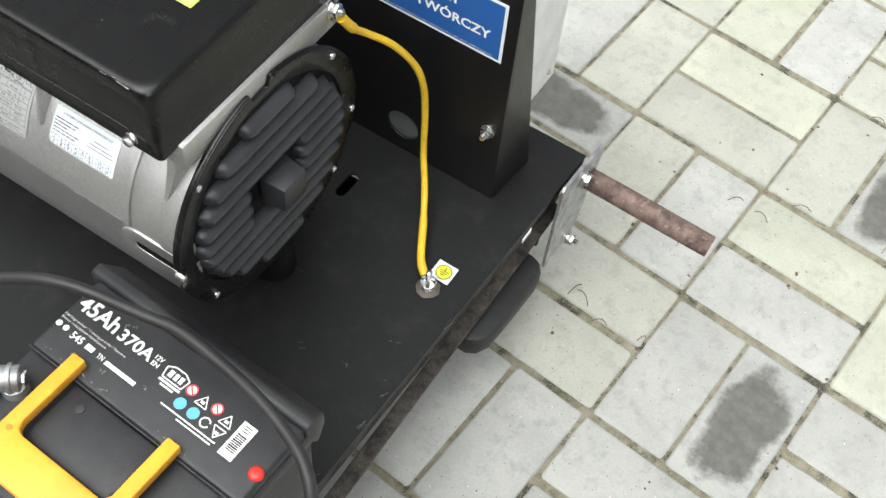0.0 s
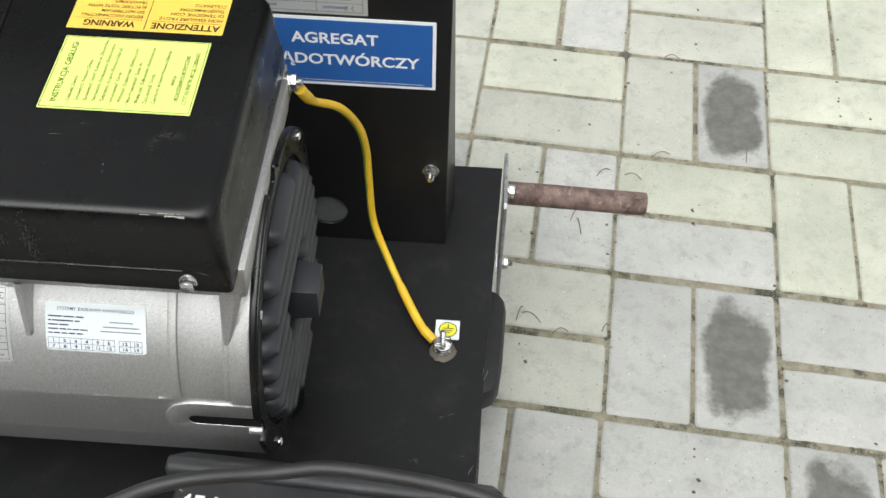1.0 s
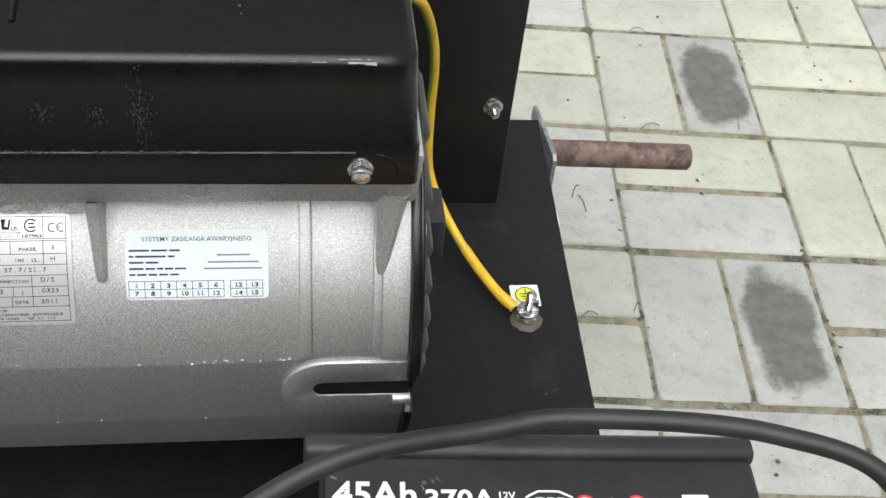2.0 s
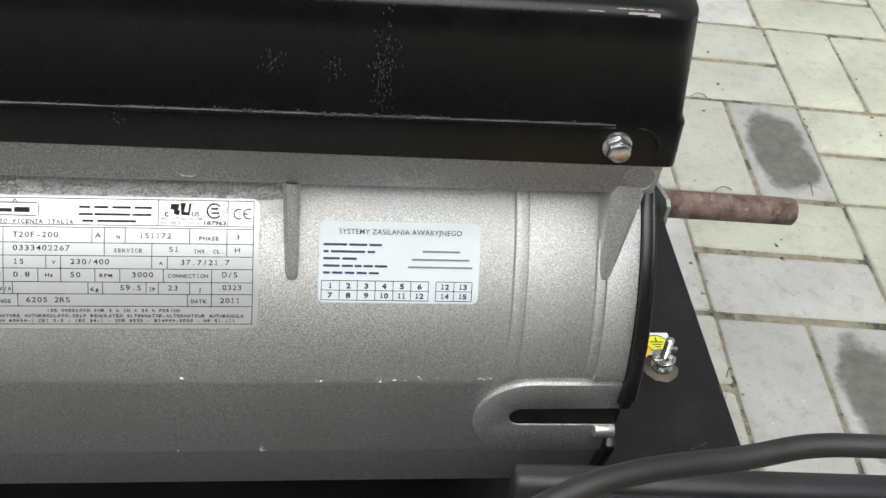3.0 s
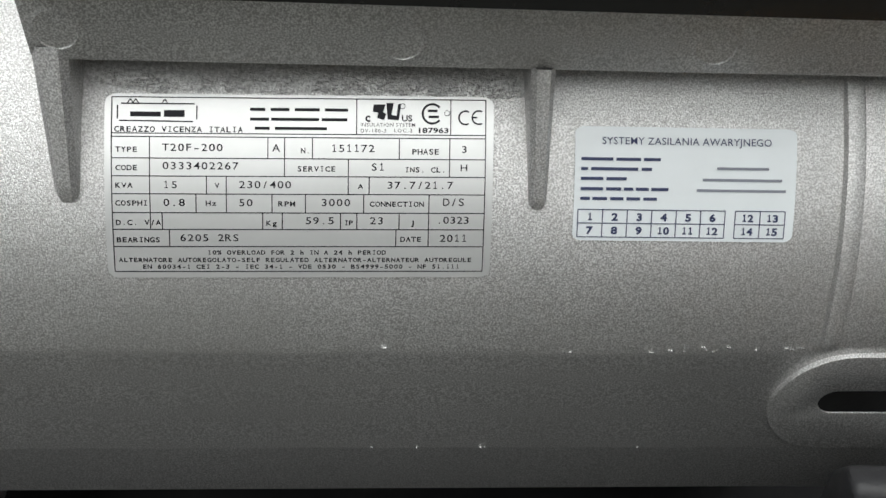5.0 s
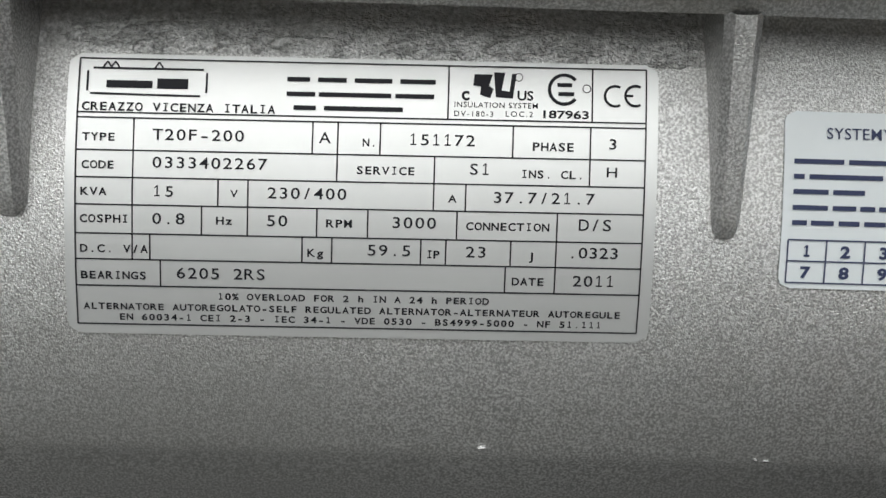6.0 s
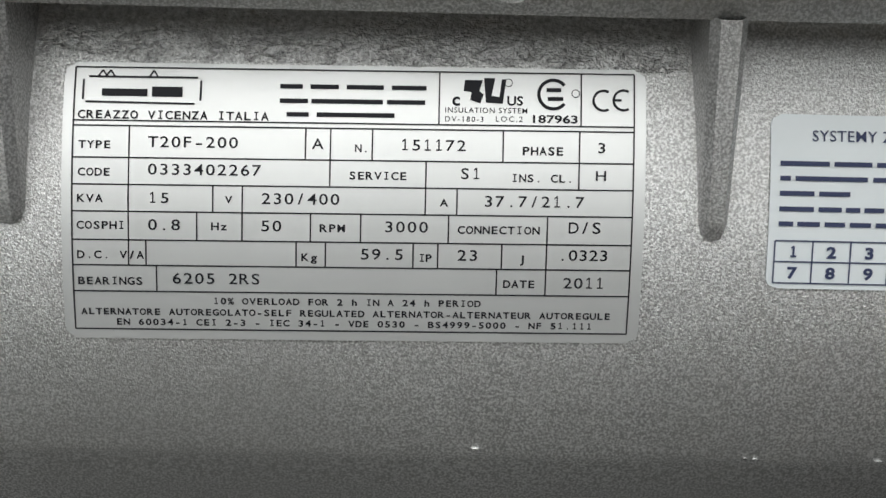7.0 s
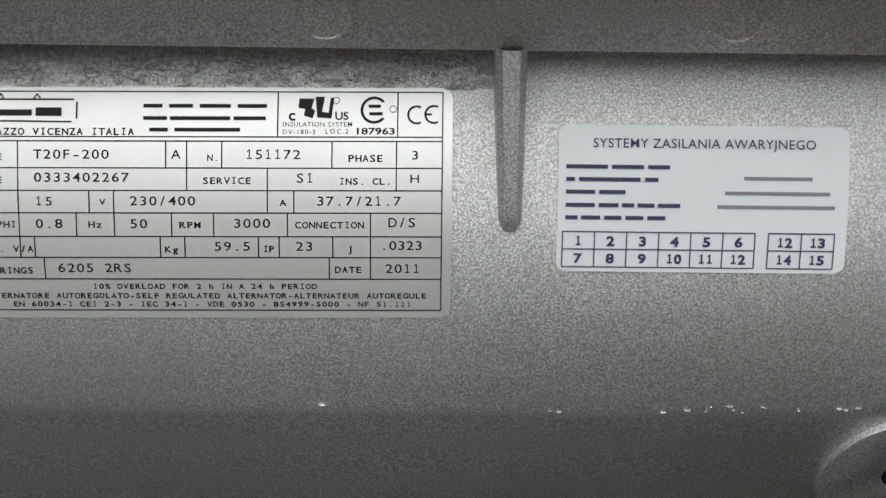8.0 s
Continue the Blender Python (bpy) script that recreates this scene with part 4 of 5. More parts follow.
def scuffs():
    """Pale rub marks on the front of the box cover."""
    rng = random.Random(11)
    bms = []
    for cx, cz, w, h, k in ((-0.2365, 0.602, 0.004, 0.020, 60), (-0.2755, 0.601, 0.003, 0.007, 14), (-0.2545, 0.600, 0.004, 0.005, 12), (-0.33, 0.575, 0.003, 0.005, 8)):
        for i in range(k * 3):
            x, z = rng.gauss(cx, w / 2), rng.gauss(cz, h / 2)
            s = rng.uniform(0.00008, 0.00024)
            y = -0.3262 + max(0, (z - 0.582)) * 0.036 + 0.0006
            bms.append(box_bm(x - s * 0.5, x + s * 0.5, y - 0.0009, y + 0.0002, z - s, z + s))
    for i in range(420):
        x = rng.choice((rng.uniform(-0.385, -0.15), rng.gauss(-0.27, 0.02), rng.gauss(-0.23, 0.015)))
        z, q = rng.gauss(0.5806, 0.0005), rng.uniform(0.00008, 0.0003)
        bms.append(box_bm(x - q, x + q, -0.32675, -0.3258, z - q * 0.6, z + q * 0.6))
    return join_bm(*bms)


part("rub_mark", scuffs(), RUB, tbox, "pale rub marks")["kind"] = "stuff"


def top_marks():
    """A pale speck and a faint rubbed smear on top of the cover."""
    rng = random.Random(31)
    p = Print(lambda u, v: (u, v, 0.62845))
    for u, v, r in ((-0.1960, -0.2860, 0.0011), (-0.1950, -0.2920, 0.0007)):
        p.poly([(u + r * rng.uniform(0.5, 1.1) * math.cos(k * 0.9), v + 1.6 * r * rng.uniform(0.5, 1.1) * math.sin(k * 0.9)) for k in range(7)])
    line = smooth_line([(-0.1740, -0.2720, 0), (-0.1670, -0.2600, 0), (-0.1550, -0.2580, 0)], 26)
    for q in line:
        for k in range(3):
            u, v, r = q.x + rng.gauss(0, 0.0022), q.y + rng.gauss(0, 0.0018), rng.uniform(0.0001, 0.00025)
            p.line(u, v, u + 4 * r, v + 2.2 * r, r)
    return p.bm


part("rub_mark", top_marks(), RUB, tbox, "pale speck and smear on the cover")["kind"] = "stuff"
part("earth_bolt", hex_bolt_bm((-0.1180, -0.1205, 0.553), (1, 0.1, 0.1), 0.0125, 0.008, 0.018, 0.004), ZINC, alternator, smooth=35)
part("flange_ear", box_bm(-0.1205, -0.1172, -0.15, -0.110, 0.53, 0.5632, 0.001), ALU, alternator)


# labels on top of the box
TOP = 0.6284


def lime_label():
    lab = thing("lime_instruction_label", (-0.2, -0.205, TOP), "lime-green instruction label with olive print on the terminal box", "label")
    part("label_sheet", sheet_bm(round_rect(-0.2505, -0.1530, -0.2400, -0.1695, 0.0006), [], 0.0003, lambda u, v, w: (u, v, TOP + w)), LIME, lab)
    p = Print(lambda u, v: (-0.2505 + u, -0.2400 - v, TOP + 0.0006))
    for a, b, c, d in ((0.0012, -0.0012, 0.0963, -0.0012), (0.0963, -0.0012, 0.0963, -0.0693), (0.0963, -0.0693, 0.0012, -0.0693), (0.0012, -0.0693, 0.0012, -0.0012)):
        p.line(a, b, c, d, 0.0004)
    p.words("INSTRUKCJA OBSŁUGI", 0.0085, 0.0085 + 0.058, -0.006, 0.0042, turn=90)
    rows = ("- Ustawić Zawór", "- Sprawdzić Poziom Oleju", "- Sprawdzić Ilość Paliwa w Zbiorniku", "- Sprawdzić Połączenia Elektryczne", "- Odkręcić Kranik Paliwa (Opcja)", "- Uruchomić Silnik", "- Włączyć Odbiorniki Elektryczne", "- Nie Przeciążać Zespołu", "- Wyłączyć Odbiorniki Elektryczne", "- Zatrzymać Silnik", "- Zakręcić Kranik Paliwa (Opcja)")
    for i, row in enumerate(rows):
        u = 0.0175 + i * 0.00545
        p.words(row, u, u + 0.00172 * len(row), -0.0055, 0.0026, turn=90)
    p.words("UWAGA", 0.0805, 0.0905, -0.026, 0.0025, turn=90)
    p.words("URZĄDZENIE ELEKTRYCZNE", 0.0855, 0.0855 + 0.045, -0.011, 0.0029, turn=90)
    p.words("CZYTAJ INSTRUKCJĘ OBSŁUGI", 0.0912, 0.0912 + 0.051, -0.009, 0.0029, turn=90)
    part("label_print", p.bm, GREEN_INK, lab)


lime_label()


def amber_label():
    lab = thing("amber_warning_label", (-0.2, -0.13, TOP), "amber two-column warning label with brown print on the terminal box", "label")
    part("label_sheet", sheet_bm(round_rect(-0.2535, -0.1475, -0.1610, -0.1115, 0.0006), [], 0.0003, lambda u, v, w: (u, v, TOP + w)), AMBER, lab)
    p = Print(lambda u, v: (-0.2535 + u, -0.1610 - v, TOP + 0.0006))
    p.line(0.0525, -0.001, 0.0525, -0.0485, 0.0005)
    p.words("WARNING", 0.0455, 0.0455 + 0.035, -0.0058, 0.0062, True, 180)
    p.words("ATTENZIONE", 0.1035, 0.1035 + 0.047, -0.0058, 0.0062, True, 180)
    p.line(0.003, -0.0108, 0.05, -0.0108, 0.0003)
    p.line(0.055, -0.0108, 0.104, -0.0108, 0.0003)
    for i, row in enumerate(("BEFORE DISCONNECTING", "DO NOT PERFORM", "ELECTRIC TESTS WITH", "TRANSFORMER")):
        p.words(row, 0.049, 0.049 + 0.0021 * len(row), -0.0142 - 0.0052 * i, 0.0033, False, 180)
    for i, row in enumerate(("NON ESEGUIRE PROVE", "DI TENSIONE CON", "TRASFORMATORE", "COLLEGATO")):
        p.words(row, 0.1035, 0.1035 + 0.0024 * len(row), -0.0142 - 0.0052 * i, 0.0033, False, 180)
    part("label_print", p.bm, BROWN_INK, lab)


amber_label()


# ---------- labels on the round housing ----------

def curved_sheet(x0, x1, a0, a1, r, lift, name, mat, parent, corner=0.0025, tilt=0.0):
    """A thin rounded label laid on the round housing, between two angles."""
    arc = R * radians(a1 - a0)
    bm = bmesh.new()
    n = 40
    cols = []
    for i in range(n + 1):
        v = arc * i / n
        inset = 0.0
        for edge in (v, arc - v):
            if edge < corner:
                inset = corner - math.sqrt(max(0, corner ** 2 - (corner - edge) ** 2))
        ang = a0 + (a1 - a0) * i / n
        cols.append([bm.verts.new((x0 + inset, *on_body(ang - tilt / 2, R + lift))), bm.verts.new((x1 - inset, *on_body(ang + tilt / 2, R + lift)))])
    for a, b in zip(cols[:-1], cols[1:]):
        bm.faces.new((a[0], a[1], b[1], b[0]))
    back = bmesh.ops.extrude_face_region(bm, geom=bm.faces[:])
    for g in back["geom"]:
        if isinstance(g, bmesh.types.BMVert):
            d = Vector((0, AX_Y, AX_Z)) - Vector((0, g.co.y, g.co.z))
            g.co += d.normalized() * 0.0003
    bmesh.ops.recalc_face_normals(bm, faces=bm.faces)
    return part(name, bm, mat, parent, smooth=60)


# rating plate: its own grid is 993 wide and 466 high inside the frame line
PX0, PX1, PA0, PA1, TILT = -0.3908, -0.2815, 45.5, 20.5, 0.5


def plate_place(u, v):
    y, z = on_body(PA0 + (PA1 - PA0) * v / 466.0 + (u / 993.0 - 0.5) * TILT, R + 0.0008)
    return PX0 + (PX1 - PX0) * u / 993.0, y, z


rating = thing("rating_plate", (-0.338, -0.33, 0.47), "silver foil rating plate with black print on the grey housing", "rating plate")
curved_sheet(PX0 - 0.0021, PX1 + 0.0024, 19.5, 46.0, R, 0.0006, "plate_sheet", PLATE_FOIL, rating, 0.0024, TILT)


def plate_lines():
    p = Print(plate_place)
    for v in (0, 95, 104, 160, 207, 254, 304, 349, 396, 466):
        p.line(0, v, 993, v, 2.6, 6)
    for u in (0, 993):
        p.line(u, 0, u, 466, 2.6, 10)
    for u, v0, v1 in ((645, 0, 95), (898, 0, 95), (99, 104, 349), (410, 104, 160), (454, 104, 207), (528, 104, 160), (760, 104, 160), (896, 104, 207), (624, 160, 207), (248, 207, 254), (300, 207, 304), (624, 207, 254), (680, 207, 254), (220, 254, 304), (421, 254, 304), (510, 254, 304), (666, 254, 304), (842, 254, 396), (130, 304, 349), (396, 304, 349), (448, 304, 349), (604, 304, 349), (648, 304, 349), (762, 304, 349), (148, 349, 396), (754, 349, 396)):
        p.line(u, v0, u, v1, 2.6, 2)
    return p.bm


part("table_frame", plate_lines(), INK, rating)


def plate_words():
    p = Print(plate_place)
    w, t = p.words, p.typed
    # maker's mark and address stay plain shapes
    p.line(24, 17, 216, 17, 3.5)
    p.line(20, 62, 212, 64, 3.5)
    p.line(15, 22, 15, 58, 3.5)
    p.line(222, 22, 222, 58, 3.5)
    for a, b in ((40, 9), (130, 9)):
        p.line(a, 17, a + 8, b - 4, 3)
        p.line(a + 8, b - 4, a + 15, 15, 3)
    p.line(55, 15, 62, 5, 3)
    p.line(62, 5, 70, 17, 3)
    p.bar(48, 128, 45, 13)
    p.bar(136, 190, 43, 18)
    t("CREAZZO VICENZA ITALIA", 8, 343, 84, 15, 0.145)
    for u0, u1, v in ((362, 402, 30), (416, 466, 30), (480, 546, 30), (560, 622, 30), (362, 412, 56), (418, 545, 56), (552, 620, 56), (375, 414, 80), (428, 566, 80)):
        p.bar(u0, u1, v, 8)
    # approval marks
    w("c", 668, 682, 48, 24, True)
    p.poly([(690, 14), (722, 14), (716, 34), (724, 40), (718, 56), (700, 50), (702, 36), (688, 34)])
    p.poly([(724, 10), (744, 10), (738, 42), (752, 44), (756, 12), (764, 12), (758, 56), (728, 54)])
    w("US", 766, 794, 50, 17, True)
    p.arc(768, 18, 7, 0, 360, 1.5, 12)
    p.arc(848, 38, 26, 40, 320, 6, 18)
    p.bar(836, 862, 30, 7)
    p.bar(838, 866, 46, 7)
    p.arc(888, 36, 7, 0, 360, 1.5, 12)
    w("INSULATION SYSTEM", 656, 802, 68, 10)
    w("DV-180-3", 656, 724, 84, 10)
    w("LOC.2", 746, 794, 83, 10)
    w("187963", 812, 892, 82, 14, True)
    p.arc(938, 48, 18, 60, 300, 4.5, 14)
    p.arc(974, 47, 18, 60, 300, 4.5, 14)
    p.bar(957, 970, 47, 4.5)
    # the table
    t("TYPE", 11, 67, 137, 14, 0.145)
    t("T20F-200", 133, 291, 131, 20, 0.115)
    t("A", 422, 441, 131, 20, 0.115)
    t("N.", 498, 522, 138, 14, 0.145)
    t("151172", 578, 694, 131, 20, 0.115)
    t("PHASE", 795, 867, 139, 15, 0.145)
    t("3", 927, 944, 132, 19, 0.115)
    t("CODE", 11, 67, 185, 14, 0.145)
    t("0333402267", 133, 333, 179, 20, 0.115)
    t("SERVICE", 488, 590, 186, 14, 0.145)
    t("S1", 685, 722, 180, 20, 0.115)
    t("INS. CL.", 776, 886, 187, 14, 0.145)
    t("H", 926, 944, 181, 18, 0.115)
    t("KVA", 10, 54, 231, 14, 0.145)
    t("15", 134, 172, 229, 19, 0.115)
    t("V", 270, 282, 231, 13, 0.145)
    t("230/400", 334, 472, 228, 20, 0.115)
    t("A", 650, 664, 232, 13, 0.145)
    t("37.7/21.7", 728, 907, 228, 20, 0.115)
    t("COSPHI", 9, 93, 278, 14, 0.145)
    t("0.8", 134, 191, 276, 20, 0.115)
    t("Hz", 246, 274, 278, 14, 0.145)
    t("50", 333, 370, 276, 20, 0.115)
    t("RPM", 438, 482, 279, 14, 0.145)
    t("3000", 552, 630, 275, 20, 0.115)
    t("CONNECTION", 683, 828, 279, 14, 0.145)
    t("D/S", 881, 938, 273, 21, 0.115)
    t("D.C. V/A", 9, 126, 330, 14, 0.145)
    t("Kg", 406, 434, 331, 14, 0.145)
    t("59.5", 510, 587, 324, 20, 0.115)
    t("IP", 615, 637, 330, 14, 0.145)
    t("23", 683, 720, 324, 20, 0.115)
    t("J", 792, 805, 330, 14, 0.145)
    t(".0323", 864, 952, 322, 20, 0.115)
    t("BEARINGS", 9, 123, 377, 14, 0.145)
    t("6205 2RS", 176, 332, 371, 20, 0.115)
    t("DATE", 767, 823, 375, 14, 0.145)
    t("2011", 874, 948, 372, 20, 0.115)
    t("10% OVERLOAD FOR 2 h IN A 24 h PERIOD", 248, 727, 412, 12, 0.15)
    t("ALTERNATORE AUTOREGOLATO-SELF REGULATED ALTERNATOR-ALTERNATEUR AUTOREGULE", 12, 962, 433, 12, 0.15)
    t("EN 60034-1 CEI 2-3 - IEC 34-1 - VDE 0530 - BS4999-5000 - NF 51.111", 74, 930, 452, 12, 0.15)
    return p.bm


part("plate_print", plate_words(), INK, rating)

# supplier's sticker: its own grid is 515 wide and 250 high
SX0, SX1, SA0, SA1 = -0.2545, -0.1868, 41.7, 25.6


def sticker_place(u, v):
    y, z = on_body(SA0 + (SA1 - SA0) * v / 250.0, R + 0.0009)
    return SX0 + (SX1 - SX0) * u / 515.0, y, z


sticker = thing("supplier_sticker", (-0.22, -0.325, 0.484), "pale blue-white rounded supplier sticker with a number grid on the housing", "sticker")
curved_sheet(SX0, SX1 + 0.0004, SA1, SA0 + 0.6, R, 0.0006, "sticker_sheet", WHITE, sticker, 0.0022)


def sticker_print():
    p = Print(sticker_place)
    p.words("SYSTEMY ZASILANIA AWARYJNEGO", 62, 457, 22, 17)
    # name, address, telephone and web lines stay plain bars
    for u0, u1, v in ((14, 88, 64), (95, 152, 64), (159, 198, 64), (14, 30, 86), (37, 146, 86), (154, 178, 86), (14, 66, 108), (73, 120, 108), (14, 66, 131), (73, 108, 131), (114, 136, 131), (142, 172, 131), (178, 218, 131), (14, 36, 153), (42, 76, 153), (83, 114, 153), (121, 153, 153), (160, 192, 153)):
        p.bar(u0, u1, v, 7)
    return p.bm


part("sticker_print", sticker_print(), BLUE_INK, sticker)


def web_lines():
    p = Print(sticker_place)
    for u0, u1, v in ((330, 452, 82), (297, 484, 108), (284, 494, 132)):
        p.bar(u0, u1, v, 6)
    return p.bm


part("web_print", web_lines(), GREY_INK, sticker)


def number_grid():
    p = Print(sticker_place)
    for v in (178, 209, 241):
        p.line(10, v, 354, v, 2.2, 3)
        p.line(378, v, 496, v, 2.2, 2)
    for i in range(7):
        p.line(10 + 57.3 * i, 178, 10 + 57.3 * i, 241, 2.2, 2)
    for i in range(3):
        p.line(378 + 59 * i, 178, 378 + 59 * i, 241, 2.2, 2)
    for i in range(6):
        for row in (0, 1):
            s = str(1 + i + 6 * row)
            half = 6.5 * len(s)
            c = 38.6 + 57.3 * i
            p.typed(s, c - half, c + half, 194 + 31 * row, 17, 0.18, 0.95)
    for i in range(2):
        for row in (0, 1):
            s = str(12 + i + 2 * row)
            c = 407.5 + 59 * i
            p.typed(s, c - 13, c + 13, 194 + 31 * row, 17, 0.18, 0.95)
    return p.bm


part("number_grid", number_grid(), BLUE_INK, sticker)


# ---------- earth wire from the alternator to the plate ----------

wire_line = smooth_line([(-0.108, -0.118, 0.546), (-0.104, -0.107, 0.527), (-0.101, -0.091, 0.509), (-0.087, -0.070, 0.485), (-0.076, -0.049, 0.447), (-0.071, -0.039, 0.411), (-0.070, -0.034, 0.363), (-0.067, -0.037, 0.312), (-0.053, -0.053, 0.279), (-0.035, -0.081, 0.260), (-0.016, -0.113, 0.252), (-0.003, -0.125, 0.2465)], 8)


def wire_radius(s):
    if s < 0.10 or s > 0.93:
        return 0.0046
    if 0.80 < s < 0.93:
        return 0.0042
    return 0.0034


wire = thing("earth_wire", (-0.07, -0.04, PLATE_Z), "yellow-green sleeved earth wire hanging from alternator to base plate", "wire")
part("sleeve", tube_bm(wire_line, wire_radius, 14, 0.03), YELLOW_WIRE, wire, smooth=60)
stripe = [q + Vector((-0.0014, -0.0005, -0.0010)) for q in wire_line[12:-16]]
part("green_stripe", tube_bm(stripe, 0.0024, 10), GREEN_WIRE, wire, smooth=60)
part("ring_lug", sheet_bm(circle(0.006, -0.132, 0.0085, 24), [circle(0.006, -0.132, 0.0034, 14)], 0.0016, lambda u, v, w: (u, v, PLATE_Z + 0.0105 + w), 0.0003), ZINC, wire)
part("ring_lug", rod_bm((-0.1168, -0.1205, 0.553), (-0.1145, -0.1203, 0.5532), 0.0095, sides=24), ZINC, wire, smooth=40)


# ---------- battery ----------

battery = thing("starter_battery", (-0.05, -0.46, PLATE_Z), "black 12-volt starter battery with yellow carrying handle on the base plate", "battery")
BT = Matrix.Translation((-0.0555, -0.4568, 0.2241)) @ Matrix.Rotation(radians(-3.0), 4, "Z") @ Matrix.Scale(1.0158, 4)


def on_battery(bm):
    bmesh.ops.transform(bm, matrix=BT, verts=bm.verts)
    return bm


def bat(u, v, w):
    return BT @ Vector((u, v, w))


LID = 0.205
part("case", on_battery(box_bm(-0.106, 0.106, -0.0985, 0.076, 0.0163, 0.176, 0.004)), CASE, battery, smooth=40)
part("lid", on_battery(box_bm(-0.109, 0.109, -0.102, 0.0795, 0.1765, 0.194, 0.003)), CASE, battery, smooth=40)
part("label_ledge", on_battery(box_bm(-0.107, 0.107, -0.005, 0.069, 0.190, LID, 0.0035, 3)), CASE, battery, "printed black ledge of the lid", smooth=40)
rail_section = [(0.068, 0.184), (0.068, 0.2045), (0.0705, 0.2080), (0.079, 0.2080), (0.0945, 0.1870), (0.0955, 0.1720), (0.080, 0.1660)]
part("back_rail", on_battery(sheet_bm(rail_section, [], 0.226, lambda u, v, w: (-0.117 + w - 0.35 * max(0.0, u - 0.079) * (1 if w > 0.1 else -1), u, v), 0.0025)), CASE, battery, "raised rail along the lid edge", smooth=40)
part("corner_rise", on_battery(box_bm(0.088, 0.110, -0.078, -0.002, 0.190, 0.203, 0.004)), CASE, battery, smooth=40)
part("center_panel", on_battery(box_bm(-0.0565, 0.0325, -0.0615, -0.0068, 0.190, 0.2015, 0.003)), CASE, battery, "flat black panel between the handle arms", smooth=40)
for u, v in ((-0.038, -0.02), (0.03, -0.055)):
    part("vent_plug", on_battery(lathe_bm([(0, 0.0038), (0.0008, 0.0036), (0.001, 0.002)], (u, v, 0.2014), (0, 0, 1), 16)), CASE, battery, smooth=40)
part("seam", on_battery(box_bm(-0.108, 0.108, -0.0066, -0.0050, 0.196, 0.2035, 0.0006)), CASE, battery)


def handle_bm():
    """U-shaped carrying handle lying on the lid."""
    outer = [(-0.0705, 0.008), (-0.0705, -0.068), (-0.066, -0.084), (-0.050, -0.097), (0.028, -0.097), (0.042, -0.084), (0.0465, -0.068), (0.0465, 0.001)]
    inner = [(0.0335, 0.001), (0.0335, -0.056), (0.0300, -0.0625), (-0.0500, -0.0625), (-0.0555, -0.060), (-0.0575, -0.054), (-0.0575, 0.008)]
    return sheet_bm(outer + inner, [], 0.011, lambda u, v, w: (u, v, 0.2035 + w), 0.0022)


handle = part("handle", on_battery(handle_bm()), HANDLE, battery, "bright yellow plastic carrying handle", smooth=40)
part("handle_pin", on_battery(lathe_bm([(0, 0.0026), (0.0009, 0.0024), (0.001, 0.001)], (-0.0615, -0.064, 0.2142), (0, 0, 1), 14)), plastic("orange_pin", (0.7, 0.22, 0.01), 0.4), handle, smooth=40)
part("terminal_post", on_battery(lathe_bm([(0, 0.011), (0.006, 0.0105), (0.010, 0.0095), (0.0105, 0.008)], (-0.092, -0.036, 0.192), (0, 0, 1), 24)), GALV, battery, smooth=40)
part("terminal_clamp", on_battery(join_bm(rod_bm((-0.125, -0.060, 0.2065), (-0.0885, -0.030, 0.2065), 0.0105, sides=28, bevel=0.0015), rod_bm((-0.096, -0.036, 0.2065), (-0.093, -0.0335, 0.2065), 0.0122, sides=28, bevel=0.001))), GALV, battery, "grey zinc terminal clamp", smooth=40)
part("clamp_bolt", on_battery(hex_bolt_bm((-0.0885, -0.030, 0.2065), (0.77, 0.63, 0), 0.011, 0.004, 0.0)), ZINC, battery, smooth=35)
part("red_cap", on_battery(lathe_bm([(0, 0.0062), (0.003, 0.0060), (0.0046, 0.0045), (0.005, 0.002)], (0.1005, 0.0205, LID - 0.002), (0, 0, 1), 22)), RED_CAP, battery, "round red state cap", smooth=40)


def lid_place(u, v):
    """The printed ledge: u millimetres along the battery from its left end, v millimetres down from the back rail."""
    return bat(-0.107 + u / 1000, 0.0665 - v / 1000, LID + 0.0006)


